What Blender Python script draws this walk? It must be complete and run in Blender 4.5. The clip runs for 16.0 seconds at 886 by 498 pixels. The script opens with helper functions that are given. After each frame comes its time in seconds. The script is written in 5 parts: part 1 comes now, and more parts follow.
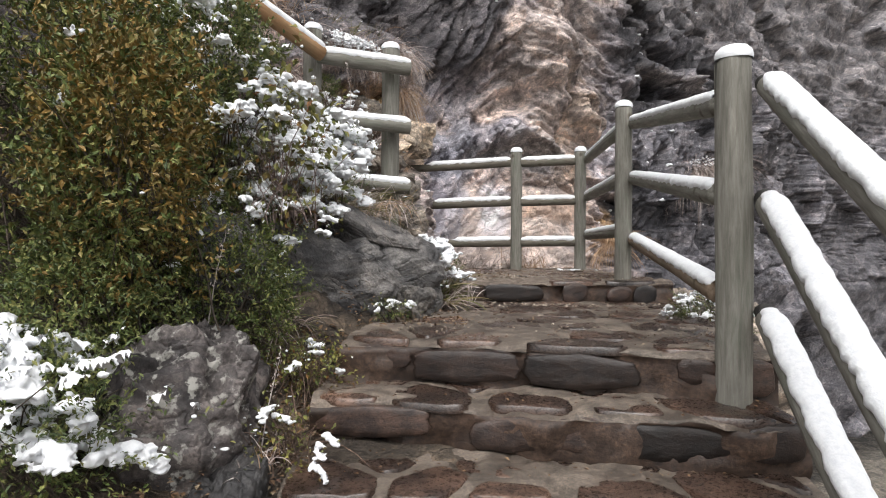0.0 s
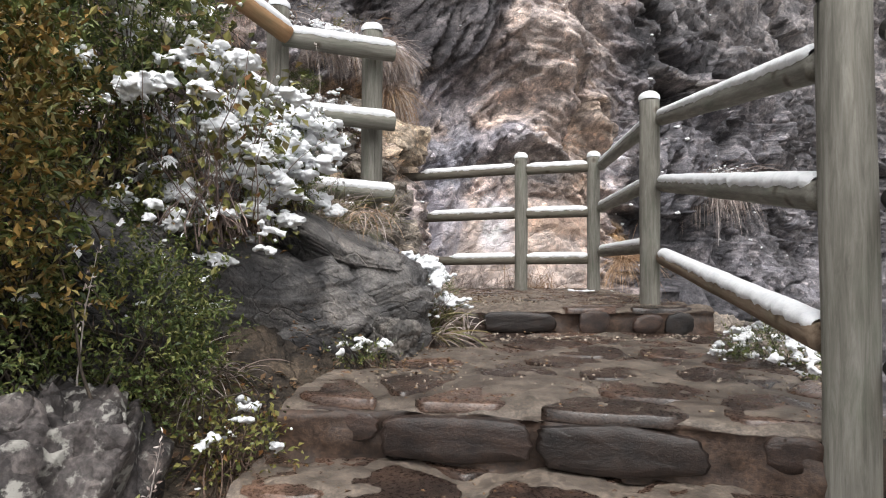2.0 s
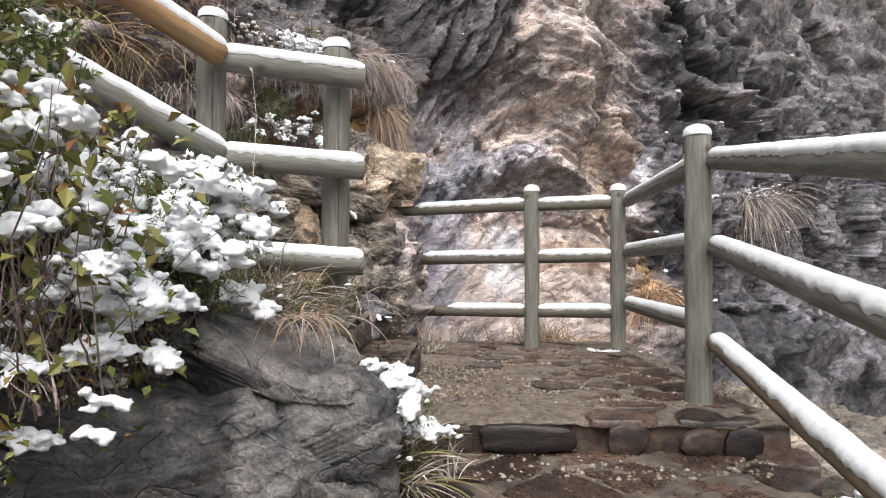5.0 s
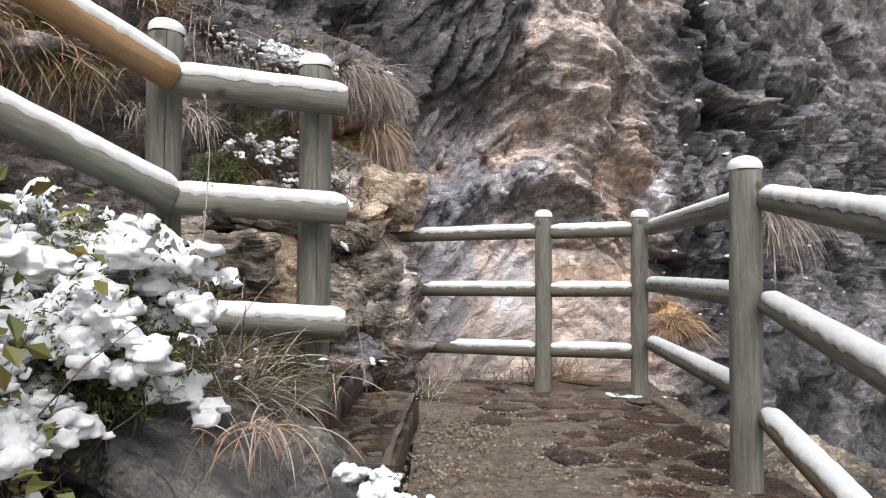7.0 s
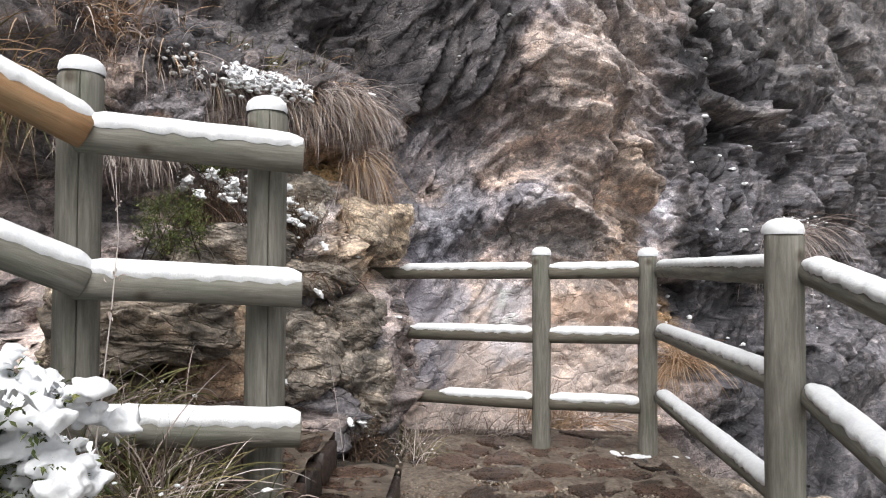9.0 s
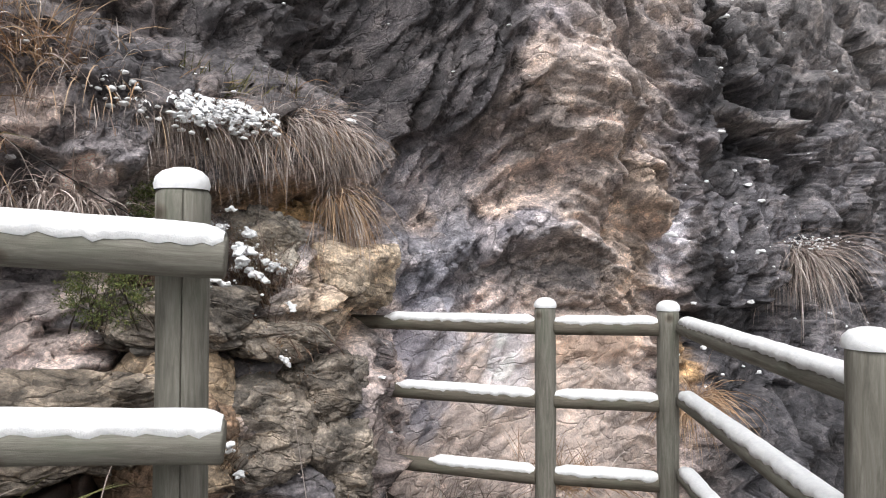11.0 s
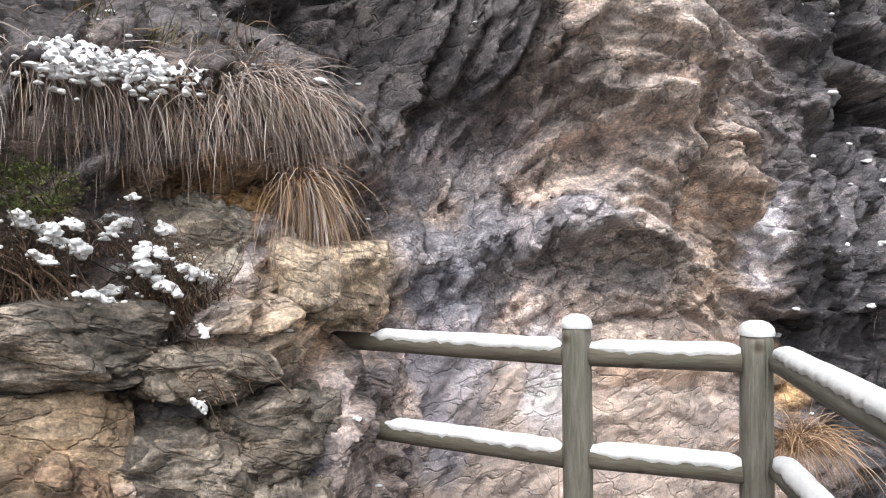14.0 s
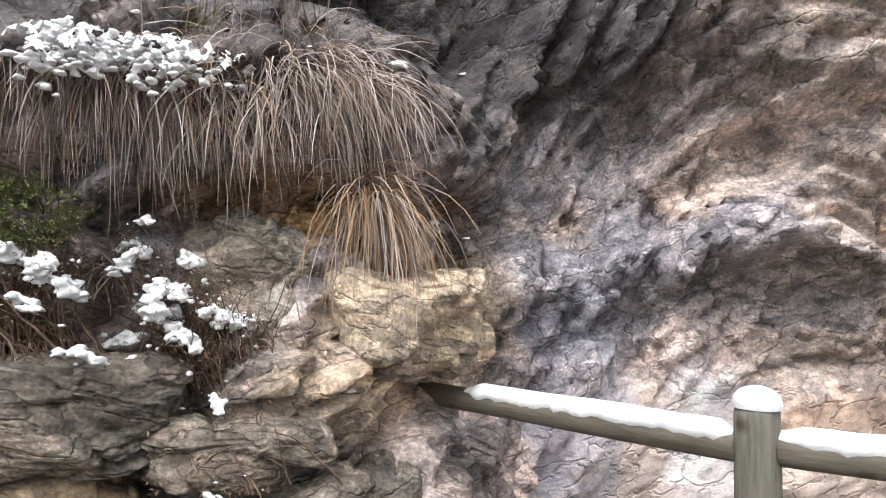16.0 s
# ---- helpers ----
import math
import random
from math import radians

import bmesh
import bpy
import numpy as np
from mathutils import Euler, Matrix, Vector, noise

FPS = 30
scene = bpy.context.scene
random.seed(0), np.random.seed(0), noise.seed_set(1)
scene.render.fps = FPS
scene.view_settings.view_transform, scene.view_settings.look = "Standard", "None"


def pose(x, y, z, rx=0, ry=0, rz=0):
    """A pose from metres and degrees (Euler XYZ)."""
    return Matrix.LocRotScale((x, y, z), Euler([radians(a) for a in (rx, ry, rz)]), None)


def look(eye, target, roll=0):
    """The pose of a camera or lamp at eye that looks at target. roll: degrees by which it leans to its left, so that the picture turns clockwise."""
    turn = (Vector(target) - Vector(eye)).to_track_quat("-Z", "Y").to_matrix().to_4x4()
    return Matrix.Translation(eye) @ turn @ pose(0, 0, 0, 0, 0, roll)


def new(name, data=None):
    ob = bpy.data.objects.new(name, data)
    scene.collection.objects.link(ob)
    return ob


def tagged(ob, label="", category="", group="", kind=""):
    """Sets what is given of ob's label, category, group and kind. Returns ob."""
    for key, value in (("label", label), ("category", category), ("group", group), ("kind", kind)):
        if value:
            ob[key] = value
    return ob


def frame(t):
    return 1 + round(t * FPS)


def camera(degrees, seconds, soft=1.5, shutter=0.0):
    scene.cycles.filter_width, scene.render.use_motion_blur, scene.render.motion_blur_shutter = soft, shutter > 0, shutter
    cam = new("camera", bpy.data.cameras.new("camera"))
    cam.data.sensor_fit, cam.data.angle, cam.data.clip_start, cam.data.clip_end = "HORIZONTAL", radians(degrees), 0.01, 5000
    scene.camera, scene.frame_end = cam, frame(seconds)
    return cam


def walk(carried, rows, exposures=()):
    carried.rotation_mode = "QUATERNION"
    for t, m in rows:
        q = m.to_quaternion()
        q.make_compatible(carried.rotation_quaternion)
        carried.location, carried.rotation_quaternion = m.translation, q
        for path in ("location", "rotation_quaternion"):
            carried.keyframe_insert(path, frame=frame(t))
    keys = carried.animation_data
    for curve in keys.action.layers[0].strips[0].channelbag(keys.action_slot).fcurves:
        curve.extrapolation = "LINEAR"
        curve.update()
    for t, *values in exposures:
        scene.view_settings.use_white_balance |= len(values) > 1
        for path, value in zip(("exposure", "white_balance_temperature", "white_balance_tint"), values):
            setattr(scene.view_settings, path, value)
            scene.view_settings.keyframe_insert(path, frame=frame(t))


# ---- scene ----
cam = camera(67.4, 16.0, 1.1)
METRES, EYE, TILT, LEAN, TURN = 4.5, 1.3, 0.0, -0.3, 0.0
ROWS = [
    (0.0, 0.0, 0.0, 0.0, -0.0, 0.0, 0.0),
    (0.5, 0.0059, 0.0334, 0.0028, 0.17, 0.78, 0.13),
    (1.0, 0.0124, 0.0704, -0.0004, 0.27, 1.14, 0.16),
    (1.5, 0.0115, 0.1144, 0.0015, 0.29, 1.21, 0.1),
    (2.0, 0.0126, 0.1451, 0.0046, 0.26, 1.33, 0.09),
    (2.5, 0.0192, 0.181, 0.0062, 0.11, 1.34, 0.08),
    (3.0, 0.0283, 0.2202, 0.0257, 0.06, 1.37, 0.1),
    (3.5, 0.0302, 0.2421, 0.038, 0.35, 1.43, 0.08),
    (6.0, 0.0419, 0.3578, 0.1, 1.79, 1.64, 0.05),
    (6.5, 0.044, 0.3752, 0.1071, 1.9, 1.7, 0.02),
    (7.0, 0.0393, 0.4057, 0.119, 1.94, 1.66, -0.03),
    (7.5, 0.0333, 0.4226, 0.1358, 1.99, 1.65, -0.09),
    (8.0, 0.036, 0.4435, 0.1418, 1.89, 1.59, -0.08),
    (8.5, 0.0423, 0.4682, 0.1544, 1.78, 1.54, -0.05),
    (9.0, 0.0479, 0.4865, 0.1716, 1.69, 1.55, 0.03),
    (9.5, 0.0487, 0.5074, 0.1761, 1.66, 1.57, 0.02),
    (10.0, 0.0461, 0.5331, 0.1977, 1.63, 1.51, -0.0),
    (12.5, 0.0867, 0.6767, 0.2435, 2.13, 0.49, 0.19),
    (13.0, 0.0971, 0.7115, 0.2428, 2.66, 0.34, 0.22),
    (13.5, 0.115, 0.7446, 0.2442, 5.06, 0.33, 0.41),
    (14.0, 0.1213, 0.7753, 0.2394, 9.06, 0.55, 0.46),
    (14.5, 0.1212, 0.8115, 0.2401, 12.56, 0.62, 0.48),
    (15.0, 0.1183, 0.8426, 0.2415, 15.58, 0.84, 0.42),
    (15.5, 0.1134, 0.8725, 0.245, 17.42, 0.91, 0.26),
    (16.0, 0.1127, 0.9138, 0.2584, 20.69, 1.0, 0.4),
]
walk(cam, [(t, pose(0, 0, EYE, TILT, LEAN, TURN) @ pose(METRES * x, METRES * y, METRES * z, 90 + pitch, roll, yaw)) for t, x, y, z, yaw, pitch, roll in ROWS],
     [(0.0, 0.6), (1.0, 0.62), (2.0, 0.72), (3.0, 0.85), (3.7, 0.88), (6.0, 0.68), (7.0, 0.6), (10.0, 0.58), (13.0, 0.6), (14.0, 0.72), (15.0, 0.82), (16.0, 0.82)])

# ---- light ----
world = bpy.data.worlds.new("overcast_sky")
scene.world = world
world.use_nodes = True
wn = world.node_tree.nodes
sky = wn.new("ShaderNodeTexSky")
sky.sky_type, sky.sun_disc = "NISHITA", False
sky.sun_elevation, sky.sun_rotation = radians(58), radians(200)
sky.air_density, sky.dust_density, sky.ozone_density = 1.0, 4.0, 1.0
grey = wn.new("ShaderNodeHueSaturation")
grey.inputs["Saturation"].default_value = 0.1
world.node_tree.links.new(sky.outputs[0], grey.inputs["Color"])
world.node_tree.links.new(grey.outputs[0], wn["Background"].inputs[0])
wn["Background"].inputs[1].default_value = 0.15
sun = new("sun", bpy.data.lights.new("sun", "SUN"))
sun.data.energy, sun.data.angle, sun.data.color = 1.5, radians(45), (1.0, 0.97, 0.94)
sun.matrix_world = look((1.0, -5.0, 8.0), (0, 0, 0))


# ---- numeric noise for shaping rock ----
def hashed(ix, iy, iz, seed):
    h = (ix.astype(np.int64) * 374761393 + iy.astype(np.int64) * 668265263 + iz.astype(np.int64) * 1274126177 + seed * 97531) & 0xFFFFFFFF
    h = ((h ^ (h >> 13)) * 1103515245) & 0xFFFFFFFF
    h = ((h ^ (h >> 16)) * 2246822519) & 0xFFFFFFFF
    return ((h ^ (h >> 15)) & 0xFFFFFF) / float(0xFFFFFF)


def vnoise(p, seed=0):
    """Smooth noise from -1 to 1 at the points p."""
    i = np.floor(p).astype(np.int64)
    f = p - i
    u = f * f * f * (f * (f * 6 - 15) + 10)
    total = 0.0
    for a in (0, 1):
        for b in (0, 1):
            for c in (0, 1):
                w = (u[:, 0] if a else 1 - u[:, 0]) * (u[:, 1] if b else 1 - u[:, 1]) * (u[:, 2] if c else 1 - u[:, 2])
                total = total + w * hashed(i[:, 0] + a, i[:, 1] + b, i[:, 2] + c, seed)
    return total * 2 - 1


def fbm(p, octaves=4, seed=0, gain=0.5):
    total, amp = 0.0, 1.0
    for k in range(octaves):
        total = total + amp * vnoise(p * (2.03 ** k) + 17.3 * k, seed + k)
        amp *= gain
    return total


def ridged(p, octaves=4, seed=0):
    total, amp = 0.0, 1.0
    for k in range(octaves):
        total = total + amp * (1 - 2 * np.abs(vnoise(p * (2.1 ** k) + 9.1 * k, seed + k)))
        amp *= 0.5
    return total


def facets(p, seed=0):
    """Broken blocks: a tilted plane for each cell, a random number for each cell, and the distance to the cell's border."""
    i = np.floor(p).astype(np.int64)
    best, second = np.full(len(p), 9.0), np.full(len(p), 9.0)
    plane, rand = np.zeros(len(p)), np.zeros(len(p))
    for a in (-1, 0, 1):
        for b in (-1, 0, 1):
            for c in (-1, 0, 1):
                x, y, z = i[:, 0] + a, i[:, 1] + b, i[:, 2] + c
                h1, h2, h3 = hashed(x, y, z, seed), hashed(x, y, z, seed + 1), hashed(x, y, z, seed + 2)
                d = np.stack([x + h1, y + h2, z + h3], 1) - p
                r = np.sqrt((d * d).sum(1))
                tilt = d[:, 0] * (h2 - 0.5) + d[:, 1] * (h3 - 0.5) + d[:, 2] * (h1 - 0.5)
                near = r < best
                second = np.where(near, best, np.minimum(second, r))
                plane, rand, best = np.where(near, tilt, plane), np.where(near, h3, rand), np.where(near, r, best)
    return plane * 2 + rand - 0.5, rand, second - best


def planes(p, seed=0):
    """Continuous broken relief from -0.5 to 0.5: flat faces that meet in sharp creases."""
    i = np.floor(p).astype(np.int64)
    f = p - i
    order = np.argsort(-f, axis=1)
    rows = np.arange(len(p))
    f1, f2, f3 = f[rows, order[:, 0]], f[rows, order[:, 1]], f[rows, order[:, 2]]
    c = i.copy()
    total = hashed(c[:, 0], c[:, 1], c[:, 2], seed) * (1 - f1)
    c[rows, order[:, 0]] += 1
    total = total + hashed(c[:, 0], c[:, 1], c[:, 2], seed) * (f1 - f2)
    c[rows, order[:, 1]] += 1
    total = total + hashed(c[:, 0], c[:, 1], c[:, 2], seed) * (f2 - f3)
    c[rows, order[:, 2]] += 1
    return total + hashed(c[:, 0], c[:, 1], c[:, 2], seed) * f3 - 0.5


def turned(p, a, b):
    """The points p in a frame turned by a about z, then by b about y."""
    ca, sa, cb, sb = math.cos(a), math.sin(a), math.cos(b), math.sin(b)
    x, y = p[:, 0] * ca + p[:, 1] * sa, -p[:, 0] * sa + p[:, 1] * ca
    return np.stack([x * cb + p[:, 2] * sb, y, -x * sb + p[:, 2] * cb], 1)


def smooth(a, b, x):
    t = np.clip((x - a) / (b - a), 0, 1)
    return t * t * (3 - 2 * t)


# ---- materials ----
def material(name, rough=0.8, metal=0.0):
    m = bpy.data.materials.new(name)
    m.use_nodes = True
    b = m.node_tree.nodes["Principled BSDF"]
    b.inputs["Roughness"].default_value, b.inputs["Metallic"].default_value = rough, metal
    return m, m.node_tree.nodes, m.node_tree.links, b


def placed(nodes, links, stretch, turn):
    """Object space, first turned, then drawn out along the turned axes."""
    co, rot, mp = nodes.new("ShaderNodeTexCoord"), nodes.new("ShaderNodeMapping"), nodes.new("ShaderNodeMapping")
    rot.inputs["Rotation"].default_value, mp.inputs["Scale"].default_value = turn, stretch
    links.new(co.outputs["Object"], rot.inputs[0]), links.new(rot.outputs[0], mp.inputs[0])
    return mp


def noise_node(nodes, links, scale, detail=6, rough=0.6, stretch=(1, 1, 1), turn=(0, 0, 0), distortion=0.0):
    nz, mp = nodes.new("ShaderNodeTexNoise"), placed(nodes, links, stretch, turn)
    nz.inputs["Scale"].default_value, nz.inputs["Detail"].default_value, nz.inputs["Roughness"].default_value = scale, detail, rough
    nz.inputs["Distortion"].default_value = distortion
    links.new(mp.outputs[0], nz.inputs["Vector"])
    return nz


def ramp(nodes, links, source, stops):
    r = nodes.new("ShaderNodeValToRGB")
    while len(r.color_ramp.elements) < len(stops):
        r.color_ramp.elements.new(0.5)
    for e, (at, c) in zip(r.color_ramp.elements, stops):
        e.position, e.color = at, (*c, 1) if len(c) == 3 else c
    links.new(source, r.inputs[0])
    return r


def mixed(nodes, links, kind, fac, a, b):
    m = nodes.new("ShaderNodeMix")
    m.data_type, m.blend_type = "RGBA", kind
    for socket, v in ((m.inputs[0], fac), (m.inputs[6], a), (m.inputs[7], b)):
        if hasattr(v, "is_linked"):
            links.new(v, socket)
        elif isinstance(v, tuple):
            socket.default_value = (*v, 1)
        else:
            socket.default_value = v
    return m.outputs[2]


def bumped(nodes, links, b, height, strength=0.4, distance=0.01):
    n = nodes.new("ShaderNodeBump")
    n.inputs["Strength"].default_value, n.inputs["Distance"].default_value = strength, distance
    links.new(height, n.inputs["Height"]), links.new(n.outputs[0], b.inputs["Normal"])


def weighted(nodes, links, terms):
    """A sum of heights, each with its weight."""
    total = None
    for socket, k in terms:
        m = nodes.new("ShaderNodeMath")
        m.operation = "MULTIPLY_ADD"
        links.new(socket, m.inputs[0])
        m.inputs[1].default_value, m.inputs[2].default_value = k, 0.0
        if total is not None:
            links.new(total, m.inputs[2])
        total = m.outputs[0]
    return total


def cell_node(nodes, links, scale, stretch, turn, feature="F1", warp=0.25):
    """Broken cells in warped space."""
    mp, nz, add = placed(nodes, links, stretch, turn), nodes.new("ShaderNodeTexNoise"), nodes.new("ShaderNodeMix")
    nz.inputs["Scale"].default_value, nz.inputs["Detail"].default_value = 5.0, 4
    add.data_type, add.blend_type, add.clamp_result = "RGBA", "LINEAR_LIGHT", False
    add.inputs[0].default_value = warp
    v = nodes.new("ShaderNodeTexVoronoi")
    v.feature = feature
    v.inputs["Scale"].default_value = scale
    links.new(mp.outputs[0], add.inputs[6]), links.new(mp.outputs[0], nz.inputs["Vector"])
    links.new(nz.outputs["Color"], add.inputs[7]), links.new(add.outputs[2], v.inputs["Vector"])
    return v


def rock_material(name, rough=0.62, bump=0.8, speckle=0.0, layer=(1, 1, 1), turn=(0, 0, 0), deep=0.03, contrast=1.0, grain=1.0):
    """Rock whose stone colour is the mesh's own layer 'stone'; chips, cracks, beds, grain and lichen come on top."""
    m, n, l, b = material(name, rough)
    at = n.new("ShaderNodeAttribute")
    at.attribute_name = "stone"
    big = noise_node(n, l, 2.6, 8, 0.62, (1, 1, 1.4), turn, 0.3)
    mid = noise_node(n, l, 12.0 * grain, 9, 0.68, tuple(0.9 * v for v in layer[:2]) + (layer[2] * 1.05,), turn, 0.04)
    fine = noise_node(n, l, 75.0 * grain, 6, 0.7, (1, 1, 1), turn, 0.0)
    chips = cell_node(n, l, 7.0 * grain, layer, turn, "F1", 0.12)
    small = cell_node(n, l, 21.0 * grain, layer, turn, "F1", 0.06)
    crack = cell_node(n, l, 4.2 * grain, layer, turn, "DISTANCE_TO_EDGE", 0.2)
    k = contrast

    def lively(v):
        node = n.new("ShaderNodeMath")
        node.operation, node.inputs[1].default_value = "MULTIPLY", v
        l.new(at.outputs["Alpha"], node.inputs[0])
        return node.outputs[0]

    c = mixed(n, l, "MULTIPLY", 0.8 * k, at.outputs["Color"], ramp(n, l, big.outputs[0], [(0.34, (0.55, 0.55, 0.56)), (0.5, (1.0, 0.99, 0.98)), (0.66, (1.4, 1.34, 1.28))]).outputs[0])
    c = mixed(n, l, "MULTIPLY", lively(0.85 * k), c, ramp(n, l, chips.outputs["Color"], [(0.1, (0.6, 0.6, 0.62)), (0.5, (1.0, 1.0, 1.0)), (0.9, (1.45, 1.4, 1.34))]).outputs[0])
    c = mixed(n, l, "MULTIPLY", lively(0.75 * k), c, ramp(n, l, small.outputs["Color"], [(0.1, (0.62, 0.62, 0.62)), (0.5, (1.0, 1.0, 1.0)), (0.9, (1.4, 1.38, 1.35))]).outputs[0])
    c = mixed(n, l, "MULTIPLY", lively(0.8), c, ramp(n, l, mid.outputs[0], [(0.34, (0.5, 0.5, 0.5)), (0.5, (1.0, 1.0, 1.0)), (0.66, (1.55, 1.52, 1.48))]).outputs[0])
    c = mixed(n, l, "MULTIPLY", lively(0.75), c, ramp(n, l, fine.outputs[0], [(0.36, (0.45, 0.45, 0.45)), (0.5, (1.0, 1.0, 1.0)), (0.64, (1.65, 1.63, 1.6))]).outputs[0])
    c = mixed(n, l, "MULTIPLY", lively(0.34 * k), c, ramp(n, l, crack.outputs["Distance"], [(0.0, (0.28, 0.27, 0.26)), (0.028, (1.0, 1.0, 1.0))]).outputs[0])
    if speckle:
        sp = noise_node(n, l, 26.0, 5, 0.6)
        c = mixed(n, l, "MIX", ramp(n, l, sp.outputs[0], [(0.62 - speckle * 0.08, (0, 0, 0)), (0.62, (0.75, 0.75, 0.75))]).outputs[0], c, (0.36, 0.35, 0.32))
    l.new(c, b.inputs["Base Color"])
    l.new(ramp(n, l, mid.outputs[0], [(0.35, (max(rough - 0.2, 0.1),) * 3), (0.65, (min(rough + 0.2, 1),) * 3)]).outputs[0], b.inputs["Roughness"])
    b.inputs["Specular IOR Level"].default_value = 0.35
    edge = ramp(n, l, crack.outputs["Distance"], [(0.0, (0, 0, 0)), (0.06, (1, 1, 1))])
    bumped(n, l, b, weighted(n, l, [(mid.outputs[0], 0.42), (chips.outputs["Color"], 0.2), (chips.outputs["Distance"], 0.14), (small.outputs["Color"], 0.1), (small.outputs["Distance"], 0.1), (edge.outputs[0], 0.26 * k), (fine.outputs[0], 0.22)]), bump, deep)
    return m


def plain_material(name, low, high, rough, scale=20.0, stretch=(1, 1, 1), bump=0.3, distance=0.004, per_piece=0.0, detail=6, spec=0.4, low_at=0.35, high_at=0.65):
    m, n, l, b = material(name, rough)
    nz = noise_node(n, l, scale, detail, 0.65, stretch)
    c = ramp(n, l, nz.outputs[0], [(low_at, low), (high_at, high)]).outputs[0]
    grit = noise_node(n, l, scale * 9, 5, 0.75, stretch)
    stain = noise_node(n, l, scale * 0.3, 4, 0.6)
    c = mixed(n, l, "MULTIPLY", 0.75, c, ramp(n, l, grit.outputs[0], [(0.36, (0.4, 0.39, 0.38)), (0.5, (1, 1, 1)), (0.66, (1.9, 1.85, 1.8))]).outputs[0])
    c = mixed(n, l, "MULTIPLY", 0.6, c, ramp(n, l, stain.outputs[0], [(0.36, (0.45, 0.4, 0.38)), (0.52, (1, 1, 1)), (0.68, (1.45, 1.4, 1.36))]).outputs[0])
    if per_piece:
        info = n.new("ShaderNodeObjectInfo")
        k = ramp(n, l, info.outputs["Random"], [(0.0, (1 - per_piece,) * 3), (0.5, (1.0, 0.94, 0.9)), (1.0, (1 + per_piece, 1 + per_piece * 0.85, 1 + per_piece * 0.7))])
        c = mixed(n, l, "MULTIPLY", 1.0, c, k.outputs[0])
    l.new(c, b.inputs["Base Color"])
    b.inputs["Specular IOR Level"].default_value = spec
    l.new(ramp(n, l, grit.outputs[0], [(0.35, (max(rough - 0.15, 0.08),) * 3), (0.65, (min(rough + 0.2, 1),) * 3)]).outputs[0], b.inputs["Roughness"])
    bumped(n, l, b, weighted(n, l, [(nz.outputs[0], 0.7), (grit.outputs[0], 0.3)]), bump, distance)
    return m


def leaf_material(name, colours, rough=0.5, through=0.25):
    """Leaves: a colour for each leaf."""
    m, n, l, b = material(name, rough)
    geo = n.new("ShaderNodeNewGeometry")
    r = ramp(n, l, geo.outputs["Random Per Island"], [(k / max(1, len(colours) - 1), c) for k, c in enumerate(colours)])
    nz = noise_node(n, l, 6.0, 3)
    c = mixed(n, l, "MULTIPLY", 0.7, r.outputs[0], ramp(n, l, nz.outputs[0], [(0.3, (0.55, 0.55, 0.53)), (0.7, (1.4, 1.37, 1.32))]).outputs[0])
    l.new(c, b.inputs["Base Color"])
    b.inputs["Specular IOR Level"].default_value = 0.3
    return m


def wood_material(name, low, mid, high, crack=0.6):
    """Grey weathered round timber: long grain, checks, a green bloom of algae."""
    m, n, l, b = material(name, 0.75)
    long_grain = noise_node(n, l, 70.0, 9, 0.72, (1, 1, 0.09), (0, 0, 0), 0.5)
    broad = noise_node(n, l, 11.0, 5, 0.6, (1, 1, 0.12), (0, 0, 0), 1.2)
    cracks = noise_node(n, l, 24.0, 3, 0.5, (1, 1, 0.03))
    algae = noise_node(n, l, 4.0, 6, 0.65, (1, 1, 0.5))
    knots = n.new("ShaderNodeTexVoronoi")
    co = n.new("ShaderNodeTexCoord")
    knots.inputs["Scale"].default_value = 7.0
    l.new(co.outputs["Object"], knots.inputs["Vector"])
    c = ramp(n, l, long_grain.outputs[0], [(0.22, low), (0.5, mid), (0.78, high)]).outputs[0]
    c = mixed(n, l, "MULTIPLY", 0.35, c, ramp(n, l, broad.outputs[0], [(0.3, (0.5, 0.5, 0.48)), (0.52, (1, 1, 1)), (0.7, (1.5, 1.47, 1.4))]).outputs[0])
    c = mixed(n, l, "MIX", ramp(n, l, algae.outputs[0], [(0.48, (0, 0, 0)), (0.7, (0.6, 0.6, 0.6))]).outputs[0], c, (0.1, 0.13, 0.09))
    c = mixed(n, l, "MULTIPLY", crack, c, ramp(n, l, cracks.outputs[0], [(0.3, (0.06, 0.06, 0.06)), (0.325, (1, 1, 1))]).outputs[0])
    c = mixed(n, l, "MULTIPLY", 0.8, c, ramp(n, l, knots.outputs["Distance"], [(0.05, (0.25, 0.2, 0.16)), (0.13, (0.8, 0.75, 0.7)), (0.17, (1, 1, 1))]).outputs[0])
    l.new(c, b.inputs["Base Color"])
    b.inputs["Specular IOR Level"].default_value = 0.25
    bumped(n, l, b, weighted(n, l, [(long_grain.outputs[0], 0.5), (cracks.outputs[0], 0.5)]), 0.7, 0.006)
    return m


CLIFF = rock_material("cliff_rock", 0.66, 0.9, layer=(1, 1, 1.7), turn=(0.3, 0.35, 0), deep=0.035)
SLATE = rock_material("dark_slate", 0.45, 0.9, layer=(1, 1, 1.7), turn=(0.2, -0.4, 0), deep=0.02, contrast=0.75, grain=1.5)
LICHEN = rock_material("lichen_rock", 0.7, 0.8, speckle=0.9, deep=0.02)
SOIL = rock_material("soil", 0.9, 0.9, deep=0.03, grain=1.6)
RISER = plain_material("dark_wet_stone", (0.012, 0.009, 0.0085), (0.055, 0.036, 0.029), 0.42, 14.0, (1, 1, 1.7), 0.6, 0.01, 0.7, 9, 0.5)
